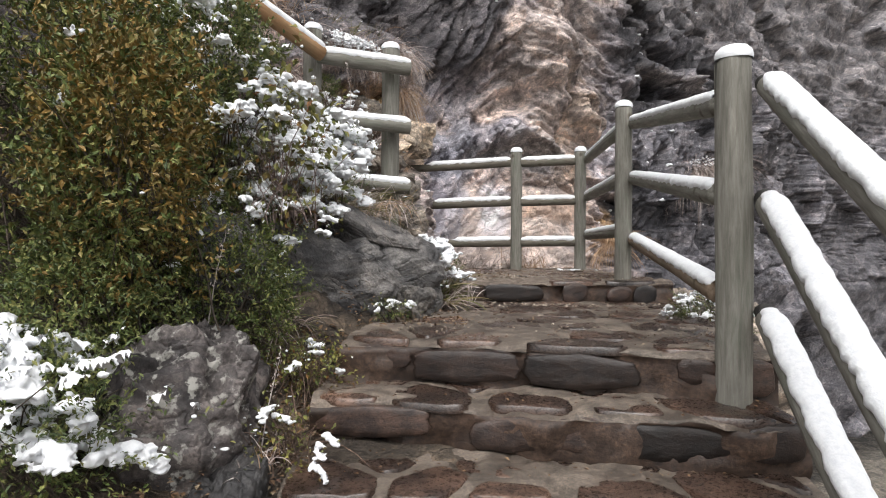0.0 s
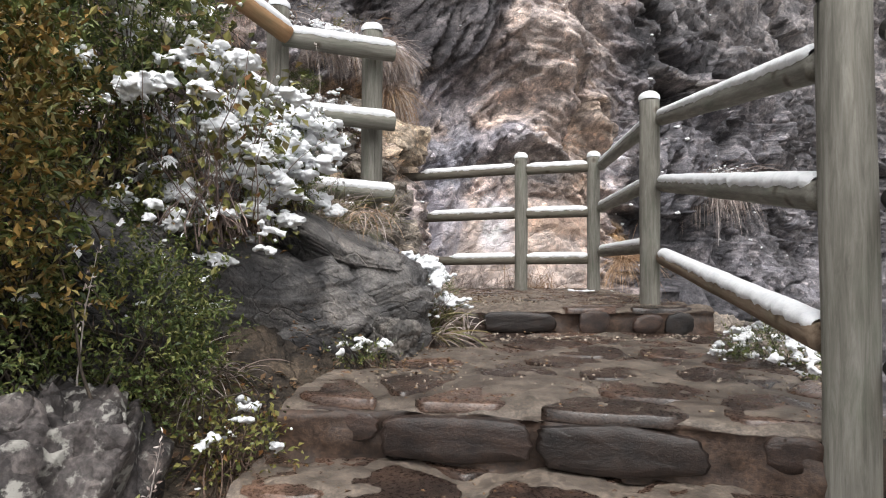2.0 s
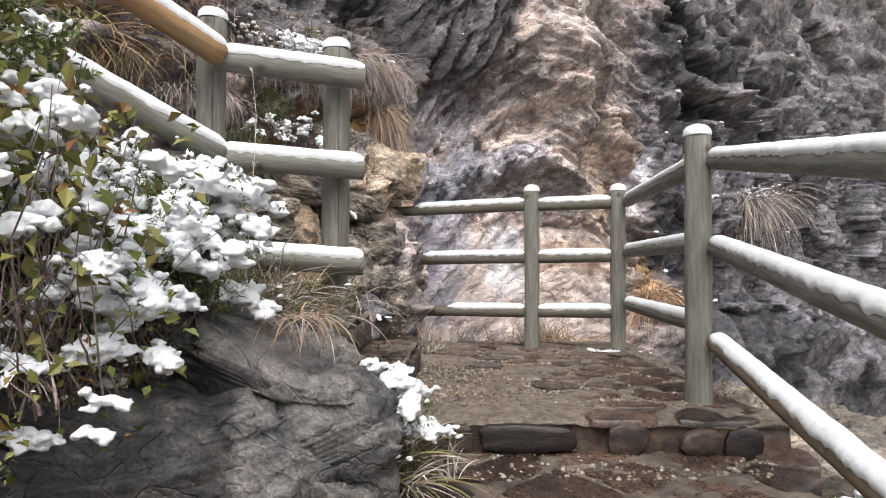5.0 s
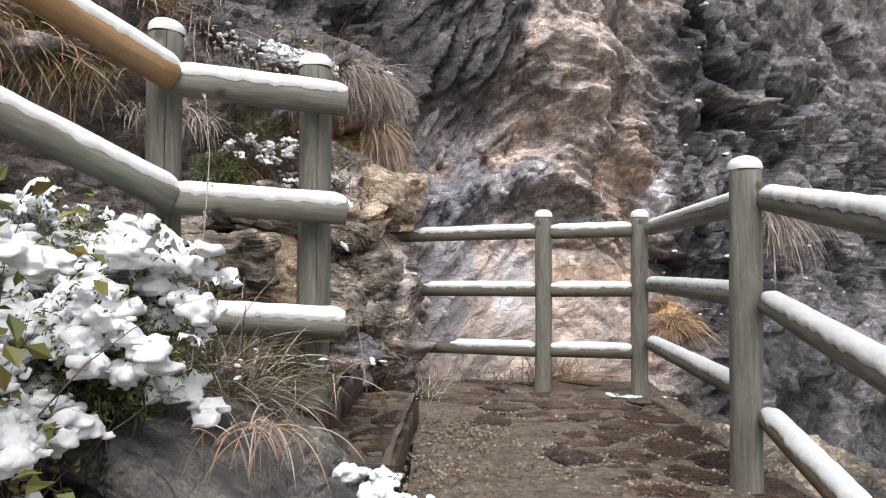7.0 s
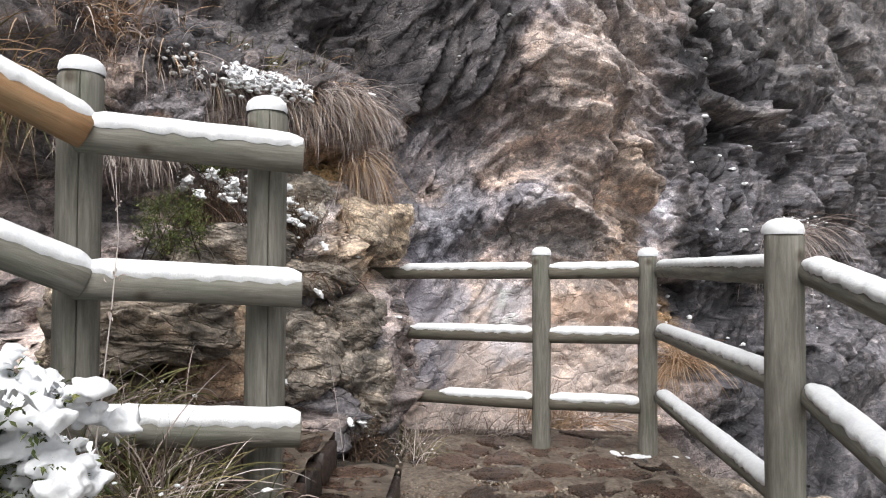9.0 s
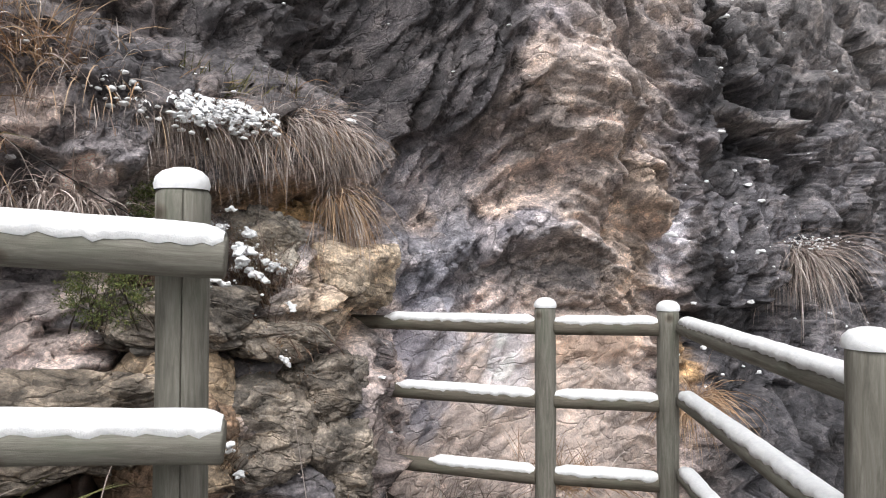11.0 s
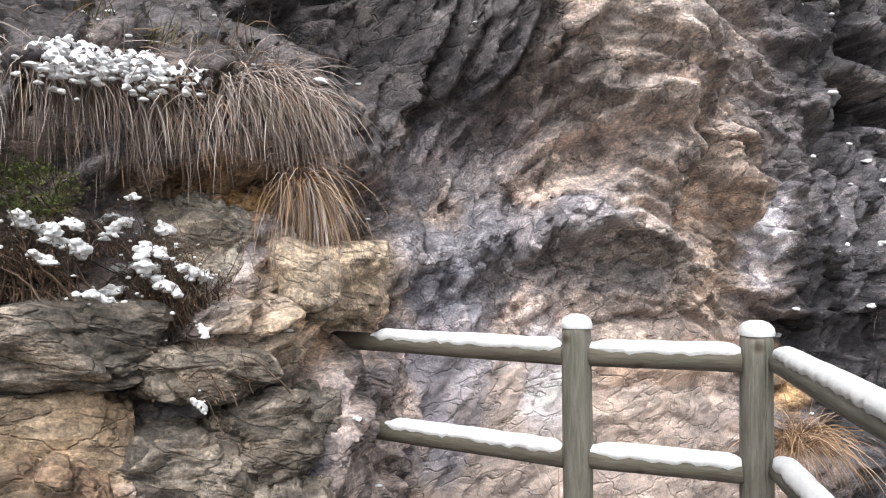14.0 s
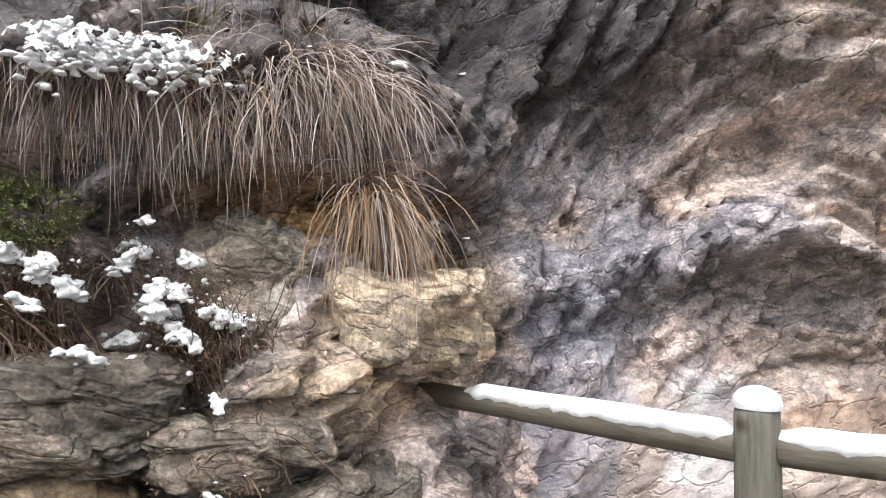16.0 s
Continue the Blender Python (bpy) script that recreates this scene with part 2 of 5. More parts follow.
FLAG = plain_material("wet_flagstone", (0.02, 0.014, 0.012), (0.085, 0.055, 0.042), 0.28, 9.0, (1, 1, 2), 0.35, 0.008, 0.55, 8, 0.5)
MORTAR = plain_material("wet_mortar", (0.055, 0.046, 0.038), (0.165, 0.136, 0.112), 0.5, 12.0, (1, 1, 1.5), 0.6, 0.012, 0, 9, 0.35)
WOOD = wood_material("grey_timber", (0.075, 0.07, 0.059), (0.175, 0.167, 0.144), (0.3, 0.29, 0.258), 0.85)
BROWN_WOOD = wood_material("brown_timber", (0.085, 0.06, 0.04), (0.19, 0.14, 0.1), (0.3, 0.235, 0.18), 0.6)
GRIT = plain_material("packed_grit", (0.062, 0.05, 0.041), (0.215, 0.178, 0.147), 0.85, 60.0, (1, 1, 1), 0.8, 0.008, 0, 10, 0.3, 0.3, 0.7)
WET_WOOD = wood_material("wet_timber", (0.05, 0.043, 0.033), (0.12, 0.106, 0.086), (0.2, 0.182, 0.15), 0.7)
FRESH = wood_material("new_timber", (0.16, 0.085, 0.04), (0.28, 0.16, 0.08), (0.38, 0.24, 0.14), 0.3)
IRON = plain_material("black_iron", (0.01, 0.01, 0.01), (0.03, 0.028, 0.026), 0.6, 60)
# reddish mortar stain for step fronts, with their shade darkened into the colour
SHADED_STAIN = plain_material("shaded_stained_mortar", (0.02, 0.013, 0.01), (0.078, 0.05, 0.036), 0.5, 8.0, (1, 1, 1.2), 0.6, 0.012, 0, 9, 0.4)
SNOW, _n, _l, _b = material("snow", 0.85)
_z = noise_node(_n, _l, 55.0, 6, 0.7)
_l.new(ramp(_n, _l, _z.outputs[0], [(0.3, (0.66, 0.68, 0.71)), (0.6, (0.79, 0.8, 0.82))]).outputs[0], _b.inputs["Base Color"])
bumped(_n, _l, _b, _z.outputs[0], 0.6, 0.006)
TWIG_PALE = plain_material("pale_twig", (0.12, 0.085, 0.075), (0.27, 0.21, 0.19), 0.8, 30)
BARK = plain_material("bark", (0.03, 0.024, 0.019), (0.1, 0.08, 0.062), 0.85, 40, (1, 1, 0.3))
TWIG = plain_material("dry_twig", (0.07, 0.045, 0.035), (0.17, 0.12, 0.09), 0.8, 30)
BOX_LEAF = leaf_material("box_leaf", [(0.027, 0.043, 0.015), (0.068, 0.095, 0.027), (0.121, 0.155, 0.046), (0.203, 0.203, 0.068), (0.054, 0.081, 0.030)])
GOLD_LEAF = leaf_material("autumn_leaf", [(0.081, 0.095, 0.027), (0.176, 0.115, 0.034), (0.270, 0.169, 0.047), (0.135, 0.108, 0.038), (0.216, 0.189, 0.061)])
PALE_LEAF = leaf_material("rose_leaf", [(0.08, 0.1, 0.025), (0.16, 0.16, 0.045), (0.22, 0.2, 0.06), (0.05, 0.07, 0.02), (0.2, 0.09, 0.03)])
LITTER = leaf_material("dead_leaf", [(0.06, 0.035, 0.022), (0.13, 0.075, 0.04), (0.2, 0.13, 0.075), (0.09, 0.05, 0.035), (0.24, 0.19, 0.13)], 0.7)
STRAW = leaf_material("dry_grass", [(0.27, 0.2, 0.175), (0.43, 0.365, 0.34), (0.6, 0.545, 0.53), (0.16, 0.12, 0.108), (0.37, 0.305, 0.285)], 0.7)
OCHRE_STRAW = leaf_material("ochre_grass", [(0.28, 0.165, 0.095), (0.42, 0.275, 0.17), (0.5, 0.37, 0.26), (0.2, 0.125, 0.08)], 0.7)
GREEN_GRASS = leaf_material("green_grass", [(0.06, 0.075, 0.025), (0.13, 0.13, 0.05), (0.24, 0.2, 0.1), (0.09, 0.1, 0.035)], 0.7)


# ---- mesh helpers ----
def mesh_object(name, verts, faces, mat, parent=None, label="", shade=True, colours=None, lively=None):
    me = bpy.data.meshes.new(name)
    verts, faces = np.asarray(verts, dtype=np.float32), np.asarray(faces, dtype=np.int32)
    k = faces.shape[1]
    me.vertices.add(len(verts)), me.loops.add(faces.size), me.polygons.add(len(faces))
    me.vertices.foreach_set("co", verts.ravel())
    me.loops.foreach_set("vertex_index", faces.ravel())
    me.polygons.foreach_set("loop_start", np.arange(0, faces.size, k, dtype=np.int32))
    me.polygons.foreach_set("use_smooth", np.full(len(faces), shade))
    if colours is not None:
        layer = me.attributes.new("stone", "FLOAT_COLOR", "POINT")
        layer.data.foreach_set("color", np.concatenate([colours, np.ones((len(colours), 1)) if lively is None else lively[:, None]], 1).astype(np.float32).ravel())
    me.update(calc_edges=True)
    me.materials.append(mat)
    ob = new(name, me)
    if parent:
        ob.parent = parent
    if label:
        tagged(ob, label)
    return ob


def part(name, bm, mat, parent=None, label="", shade=True):
    """Links a bmesh as one mesh object under a thing or a part."""
    me = bpy.data.meshes.new(name)
    bm.normal_update()
    bm.to_mesh(me)
    bm.free()
    for p in me.polygons:
        p.use_smooth = shade
    me.materials.append(mat)
    ob = new(name, me)
    if parent:
        ob.parent = parent
    if label:
        tagged(ob, label)
    return ob


def grid_faces(rows, cols):
    a = (np.arange(rows - 1)[:, None] * cols + np.arange(cols - 1)[None, :]).ravel()
    return np.stack([a, a + 1, a + cols + 1, a + cols], 1)


def steps_between(knots, spacing):
    """Uneven steps: between each pair of knots its own spacing."""
    out = []
    for a, b, s in zip(knots[:-1], knots[1:], spacing):
        out.append(np.linspace(a, b, max(2, int(round((b - a) / s)) + 1))[:-1])
    return np.concatenate(out + [np.array([knots[-1]])])


# ---- cliff ----
CLIFF_LINE = [(-5.5, 0.2), (-3.6, 2.4), (-2.1, 4.1), (-1.35, 4.95), (-0.95, 5.3), (-0.6, 5.65), (-0.38, 5.95), (-0.33, 6.22), (-0.4, 6.5), (-0.36, 6.8), (0.3, 7.08),
              (1.15, 7.36), (1.6, 7.85), (2.05, 8.2), (3.3, 9.6), (4.7, 11.0), (6.8, 13.2), (10.0, 16.0), (15.0, 19.0)]


def along(line, s):
    p = np.array(line)
    at = np.concatenate([[0], np.cumsum(np.hypot(*np.diff(p, axis=0).T))])
    return np.interp(s, at, p[:, 0]), np.interp(s, at, p[:, 1]), at


def spot(x, z, cx, cz, rx, rz, turn=0.0, soft=0.6, wob=None):
    """How far a place lies inside a turned oval on the rock face, with a ragged border."""
    c, s = math.cos(radians(turn)), math.sin(radians(turn))
    u, v = ((x - cx) * c + (z - cz) * s) / rx, (-(x - cx) * s + (z - cz) * c) / rz
    r = np.sqrt(u * u + v * v) + (0 if wob is None else wob)
    return smooth(1 + soft, 1 - soft, r)


def build_cliff():
    _, _, at = along(CLIFF_LINE, np.zeros(1))
    s = steps_between([0, at[2], at[3], at[14], at[16], at[18]], [0.12, 0.04, 0.016, 0.045, 0.16])
    z = steps_between([-2.6, 0.6, 1.0, 3.9, 5.2, 8.5], [0.12, 0.03, 0.016, 0.035, 0.09])
    bx, by, _ = along(CLIFF_LINE, s)
    k = np.ones(9) / 9
    fine = np.linspace(0, at[-1], 2600)
    fx, fy, _ = along(CLIFF_LINE, fine)
    fx[4:-4], fy[4:-4] = np.convolve(fx, k, "valid"), np.convolve(fy, k, "valid")
    bx, by = np.interp(s, fine, fx), np.interp(s, fine, fy)
    kk = np.ones(161) / 161
    wx = np.convolve(np.pad(fx, 80, "edge"), kk, "valid")
    wy = np.convolve(np.pad(fy, 80, "edge"), kk, "valid")
    tx, ty = np.interp(s, fine, np.gradient(wx)), np.interp(s, fine, np.gradient(wy))
    q = np.hypot(tx, ty)
    nx, ny = ty / q, -tx / q
    X, Z = np.meshgrid(bx, z)
    Y, _ = np.meshgrid(by, z)
    NX, NY = np.meshgrid(nx, z)[0], np.meshgrid(ny, z)[0]
    x, y, zz, nx, ny = X.ravel(), Y.ravel(), Z.ravel(), NX.ravel(), NY.ravel()
    p = np.stack([x, y, zz], 1)
    w1 = fbm(p * 1.6, 4, 3) * 0.35
    # large shapes: overhang above, buttress with its ledge, hanging blocks
    left = smooth(-0.15, -0.4, x)
    right = smooth(1.75, 2.3, x)
    o = 0.32 * smooth(2.85, 3.5, zz) * smooth(-0.3, 0.0, x) * smooth(1.6, 0.9, x)
    o += left * (0.24 * smooth(2.35, 1.5, zz) - 0.5 * smooth(2.95, 3.5, zz) + 0.12 * smooth(2.55, 2.8, zz) - 0.25 * smooth(3.5, 6.0, zz))
    o += 0.06 * spot(x, zz, -0.42, 2.3, 0.3, 0.3, 0, 0.5, w1) - 0.16 * spot(x, zz, -0.5, 2.62, 0.3, 0.09, 10, 0.5, w1)
    o += 0.2 * spot(x, zz, 1.62, 2.86, 0.14, 0.28, 20, 0.3, w1 * 0.5) - 0.16 * spot(x, zz, 1.42, 2.85, 0.05, 0.32, -12, 0.6)
    o += 0.06 * spot(x, zz, 0.95, 3.25, 0.55, 0.3, 50, 0.6, w1) + 0.12 * spot(x, zz, 0.55, 2.55, 0.75, 0.16, 28, 0.5, w1)
    o -= 0.14 * spot(x, zz, 0.1, 2.75, 0.4, 0.3, 35, 0.6, w1) + 0.1 * spot(x, zz, 0.75, 2.9, 0.35, 0.14, 30, 0.5, w1)
    o += right * (0.5 * smooth(1.8, 0.6, zz) - 0.2 * smooth(4.2, 6.5, zz))
    o -= right * 0.3 * spot(x, zz, 3.3, 3.55, 0.6, 0.16, 5, 0.4, w1) + right * 0.22 * spot(x, zz, 2.6, 3.3, 0.14, 0.5, 0, 0.5, w1)
    o -= right * (0.5 * spot(x, zz, 2.85, 3.5, 0.22, 0.16, 8, 0.3, w1) + 0.45 * spot(x, zz, 3.75, 3.35, 0.26, 0.2, 35, 0.3, w1) + 0.3 * spot(x, zz, 2.75, 4.35, 0.3, 0.25, 0, 0.3, w1))
    o += right * (0.25 * spot(x, zz, 3.3, 3.72, 0.5, 0.12, -6, 0.3, w1) + 0.2 * spot(x, zz, 4.0, 3.6, 0.14, 0.4, -20, 0.3, w1))
    o += -0.12 * smooth(4.0, 7.0, zz)
    # broken relief in three sizes, drawn out along the folded beds
    bend = 0.5 * np.sin(x * 1.7 + 0.8) + 0.5
    ca, sa = np.cos(0.55 + 0.5 * bend), np.sin(0.55 + 0.5 * bend)
    u, v = x * ca + zz * sa, -x * sa + zz * ca
    warp = np.stack([fbm(p * 2.2 + 5, 3, 11), fbm(p * 2.2 + 9, 3, 12), fbm(p * 2.2 + 31, 3, 13)], 1)
    fold = np.stack([u * 1.5, y * 1.1, v * 2.7], 1) + warp * 0.16
    f1, r1, e1 = facets(fold * 0.8, 21)
    f2, r2, e2 = facets(fold * 2.1 + warp * 0.1, 31)
    bed = np.stack([x * 1.2 + zz * 0.25, y * 1.2, zz * 4.2 - x * 0.7], 1) + warp * 0.22
    bed[:, 2] *= np.where(x > 1.7, 0.5, 1.0)
    f3, r3, e3 = facets(bed * np.where(x > 1.7, 0.62, 0.95)[:, None], 41)
    f4, r4, e4 = facets(np.stack([u * 6.0, y * 6.0, v * 11.0], 1) + warp * 0.3, 51)
    f5, r5, e5 = facets(np.stack([u * 2.6, y * 2.6, v * 5.6], 1) + warp * 0.15, 91)
    quiet = smooth(2.05, 1.75, zz) * smooth(-0.3, -0.1, x) * smooth(1.9, 1.5, x)
    rough = 1 - 0.72 * quiet
    ledge = spot(x, zz, -0.7, 2.95, 0.6, 0.5, 0, 0.4)
    # flat broken faces in five sizes, drawn out along the folded beds
    q = np.stack([u * 0.75, y * 0.8, v * 2.0], 1) + warp * 0.05
    big = 0.26 * planes(turned(q, 0.4, 0.3) * 1.15, 101) + 0.2 * planes(turned(q, 1.2, -0.5) * 2.3, 102)
    small = 0.17 * planes(turned(q, 0.7, 0.6) * 4.7, 103) + 0.09 * planes(turned(q, 2.0, 0.2) * 9.5, 104) + 0.04 * planes(turned(q, 0.2, -0.8) * 19, 105)
    o += rough * (big * (1 - 0.6 * ledge) * (1 - 0.45 * right) + small * (1 - 0.5 * right) + (0.05 * f2 + 0.045 * f5 + 0.022 * f4) * (1 - 0.4 * right))
    # level ledges on the black side and, weaker, on the buttress
    level = zz * 2.1 - x * 0.12 + 0.7 * planes(p * np.array([0.9, 0.9, 0.5]), 111)
    saw = level - np.floor(level)
    o += (0.11 * right + 0.1 * left * (1 - ledge)) * (saw - 0.5) * (0.35 + 1.3 * hashed(np.floor(level), np.floor(x * 1.3), np.floor(x * 0), 7))
    o += 0.3 * right * f3 - 0.06 * right * smooth(0.08, 0.0, e3) - rough * 0.03 * smooth(0.07, 0.0, e1) - 0.02 * rough * smooth(0.06, 0.0, e2)
    p = np.stack([x + nx * o, y + ny * o, zz], 1)

    # the stone's own colours, bed by bed, plus one painted recess shade
    wob = fbm(p * 3.1, 4, 81) * 0.25 + (r5 - 0.5) * 0.4 + (r2 - 0.5) * 0.45 + (r4 - 0.5) * 0.2

    def lay(c, colour, amount):
        return c * (1 - amount[:, None]) + np.array(colour) * amount[:, None]

    c = np.tile(np.array([0.29, 0.245, 0.21]), (len(p), 1))
    c = lay(c, (0.32, 0.26, 0.2), smooth(0.35, 0.75, r2) * 0.6)
    c = lay(c, (0.17, 0.165, 0.165), smooth(0.6, 0.8, r1) * 0.7)
    c = lay(c, (0.33, 0.285, 0.235), spot(x, zz, 1.15, 3.3, 0.5, 1.1, -18, 0.32, wob) * 0.75)
    c = lay(c, (0.35, 0.275, 0.195), spot(x, zz, 1.55, 2.6, 0.28, 0.6, 0, 0.32, wob) * 0.6)
    c = lay(c, (0.21, 0.215, 0.22), spot(x, zz, 0.0, 2.3, 0.35, 0.3, 20, 0.32, wob) * 0.85)
    c = lay(c, (0.2, 0.2, 0.205), spot(x, zz, 0.35, 2.45, 0.75, 0.17, 30, 0.32, wob) * 0.75)
    c = lay(c, (0.36, 0.35, 0.34), spot(x, zz, 0.1, 2.9, 0.35, 0.25, 30, 0.4, wob) * 0.6)
    c = lay(c, (0.21, 0.2, 0.18), spot(x, zz, 0.9, 2.35, 0.5, 0.22, 10, 0.32, wob) * 0.6)
    c = lay(c, (0.47, 0.39, 0.31), smooth(2.12, 1.85, zz + wob * 0.25) * smooth(-0.35, -0.1, x) * smooth(2.0, 1.5, x) * 0.95)
    c = lay(c, (0.36, 0.36, 0.37), spot(x, zz, 0.02, 1.7, 0.22, 0.4, -8, 0.4, wob) * 0.75)
    c = lay(c, (0.55, 0.36, 0.22), spot(x, zz, 1.1, 1.75, 0.5, 0.12, 0, 0.4, wob) * 0.5)
    c = lay(c, (0.66, 0.63, 0.59), spot(x, zz, 0.55, 1.75, 0.18, 0.3, 10, 0.4, wob) * 0.7)
    c = lay(c, (0.22, 0.21, 0.215), spot(x, zz, -0.12, 1.85, 0.14, 0.4, 10, 0.4, wob) * 0.8)
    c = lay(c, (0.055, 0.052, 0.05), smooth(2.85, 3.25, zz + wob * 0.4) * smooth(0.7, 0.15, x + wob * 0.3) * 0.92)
    slab = smooth(0.6, 0.8, r3) * 0.075 + 0.03 * r2
    dark = np.stack([0.036 + slab, 0.035 + slab * 0.96, 0.035 + slab * 0.93], 1) * 0.85
    dark = dark + (smooth(3.6, 5.5, x) * 0.045)[:, None] * np.array([1.0, 0.95, 0.88])
    c = c * (1 - right[:, None]) + dark * right[:, None]
    c = lay(c, (0.2, 0.185, 0.165), right * spot(x, zz, 3.4, 3.75, 0.7, 0.12, 4, 0.32, wob) * 0.8)
    c = lay(c, (0.16, 0.15, 0.135), right * smooth(4.0, 5.2, zz + wob) * 0.7)
    # near-black painted over the carved recess, standing in for its shade
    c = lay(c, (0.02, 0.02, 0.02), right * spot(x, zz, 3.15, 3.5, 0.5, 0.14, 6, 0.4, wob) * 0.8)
    c = lay(c, (0.46, 0.45, 0.44), spot(x, zz, 1.92, 2.5, 0.14, 0.3, -10, 0.32, wob) * 0.75)
    c = lay(c, (0.4, 0.25, 0.1), spot(x, zz, 2.05, 1.55, 0.12, 0.22, 0, 0.4, wob) * 0.7)
    lc = np.array([0.285, 0.242, 0.205]) * (0.75 + 0.6 * r3[:, None])
    lc = lay(lc, (0.13, 0.128, 0.125), smooth(0.55, 0.8, r2) * 0.8)
    lc = lay(lc, (0.4, 0.32, 0.215), spot(x, zz, -0.4, 2.24, 0.3, 0.26, 0, 0.35, wob * 0.4) * 0.92)
    lc = lay(lc, (0.27, 0.26, 0.25), spot(x, zz, -0.68, 2.4, 0.17, 0.2, 20, 0.4, wob) * 0.8)
    lc = lay(lc, (0.3, 0.19, 0.09), spot(x, zz, -0.5, 2.62, 0.2, 0.1, 0, 0.32, wob) * 0.8)
    lc = lay(lc, (0.33, 0.24, 0.15), spot(x, zz, -0.9, 1.75, 0.08, 0.28, 15, 0.32, wob) * 0.75)
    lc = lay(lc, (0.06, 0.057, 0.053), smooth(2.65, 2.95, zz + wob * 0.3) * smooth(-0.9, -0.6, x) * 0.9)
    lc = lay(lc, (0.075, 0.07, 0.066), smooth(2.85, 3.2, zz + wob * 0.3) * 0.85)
    c = c * (1 - left[:, None]) + lc * left[:, None]
    # the land behind the brow
    brow, cols = p[-len(s):], len(s)
    back = [brow + np.stack([-nx[-cols:] * d, -ny[-cols:] * d, np.full(cols, up)], 1) for d, up in ((0.8, 0.5), (2.5, 1.1), (7, 2.0), (20, 4.0), (60, 6.0))]
    p = np.concatenate([p] + back)
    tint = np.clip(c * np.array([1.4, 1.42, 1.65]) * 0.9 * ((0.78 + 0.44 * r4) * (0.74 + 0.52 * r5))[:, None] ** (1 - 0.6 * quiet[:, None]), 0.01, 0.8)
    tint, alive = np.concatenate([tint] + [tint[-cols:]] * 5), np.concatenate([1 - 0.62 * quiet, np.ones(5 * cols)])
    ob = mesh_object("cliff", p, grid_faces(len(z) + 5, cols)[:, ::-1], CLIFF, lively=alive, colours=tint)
    tagged(ob, "folded grey, ochre and black rock cliff, wet and broken", "cliff", kind="structure")
    grid = o.reshape(len(z), len(s))
    shelf = np.zeros_like(grid)
    shelf[1:-1] = grid[:-2] - grid[2:]
    spots = np.flatnonzero((shelf.ravel() > 0.028) & (zz > 1.2) & (zz < 6) & (x > 1.9) & (x < 6.5))
    high = np.flatnonzero((shelf.ravel() > 0.02) & (zz > 3.0) & (zz < 4.2) & (x > -0.9) & (x < 0.6))
    low = np.flatnonzero((shelf.ravel() > 0.02) & (zz > 1.3) & (zz < 2.6) & (x > -1.2) & (x < -0.3))
    r = np.random.default_rng(5)
    return p[r.choice(spots, 130)], p[r.choice(high, 26)], p[r.choice(low, 40)]


SHELVES = build_cliff()


# ---- ground ----
def stair_height(y):
    return np.interp(y, [-8, 0.0, 1.55, 2.1, 2.55, 3.9, 4.0, 30], [-2.9, 0.0, 0.62, 0.72, 0.86, 0.9, 1.03, 1.03])


def ground_height(x, y):
    """The smooth lie of the land, and how far a place is outside the steps to either side."""
    xl = np.interp(y, [0, 2.4, 3.1, 3.8, 3.95], [-0.45, -0.42, -0.1, -0.02, 0.05])
    xr = np.interp(y, [0, 2.0, 3.1, 3.9, 5.6], [0.9, 1.02, 1.12, 1.3, 1.3])
    rise, drop = np.maximum(xl - x, 0), np.maximum(x - xr, 0)
    bank = np.where(y < 3.85, np.minimum(rise * np.interp(y, [1.4, 2.0, 2.5, 3.2], [0.1, 0.28, 0.55, 0.95]), 0.5 + 0.35 * rise), np.minimum(rise * 0.45, 2.0))
    back = -np.minimum(np.maximum(y - 6.25, 0) * 1.2, 2.0) * smooth(-0.6, 0.2, x)
    return stair_height(y) + np.minimum(bank, 4.0) - np.minimum(drop * 1.9, 2.8) + back, rise, drop


def build_ground():
    xs = steps_between([-400, -40, -6, -2, 1.7, 6, 40, 400], [60, 4, 0.3, 0.025, 0.3, 4, 60])
    ys = steps_between([-400, -40, -4, 0.6, 6.2, 20, 60, 400], [60, 4, 0.25, 0.025, 0.5, 4, 60])
    X, Y = np.meshgrid(xs, ys)
    x, y = X.ravel(), Y.ravel()
    p = np.stack([x, y, np.zeros_like(x)], 1)
    z, rise, drop = ground_height(x, y)
    near = smooth(0.02, 0.3, rise + drop)
    z = z + near * (0.06 * fbm(p * 3, 4, 5) + 0.025 * ridged(p * 9, 3, 6)) + 0.006 * fbm(p * 14, 3, 9)
    c = np.tile(np.array([0.045, 0.036, 0.028]), (len(p), 1))
    g = smooth(-0.1, 0.5, fbm(p * 5, 4, 8))[:, None]
    c = c * (1 - g) + np.array([0.088, 0.07, 0.054]) * g
    rocky = smooth(0.0, 0.3, drop)[:, None]
    c = c * (1 - rocky) + np.array([0.16, 0.145, 0.125]) * rocky
    ob = mesh_object("ground", np.stack([x, y, z], 1), grid_faces(len(ys), len(xs)), SOIL, colours=c)
    return tagged(ob, "damp brown soil and gravel falling into a ravine", "ground", kind="structure")


build_ground()


# ---- steps of stone in mortar ----
def clip_cell(poly, mid, normal):
    out = []
    for k in range(len(poly)):
        a, b = poly[k], poly[(k + 1) % len(poly)]
        da, db = (a - mid).dot(normal), (b - mid).dot(normal)
        if da <= 0:
            out.append(a)
        if da * db < 0:
            out.append(a + (b - a) * (da / (da - db)))
    return out


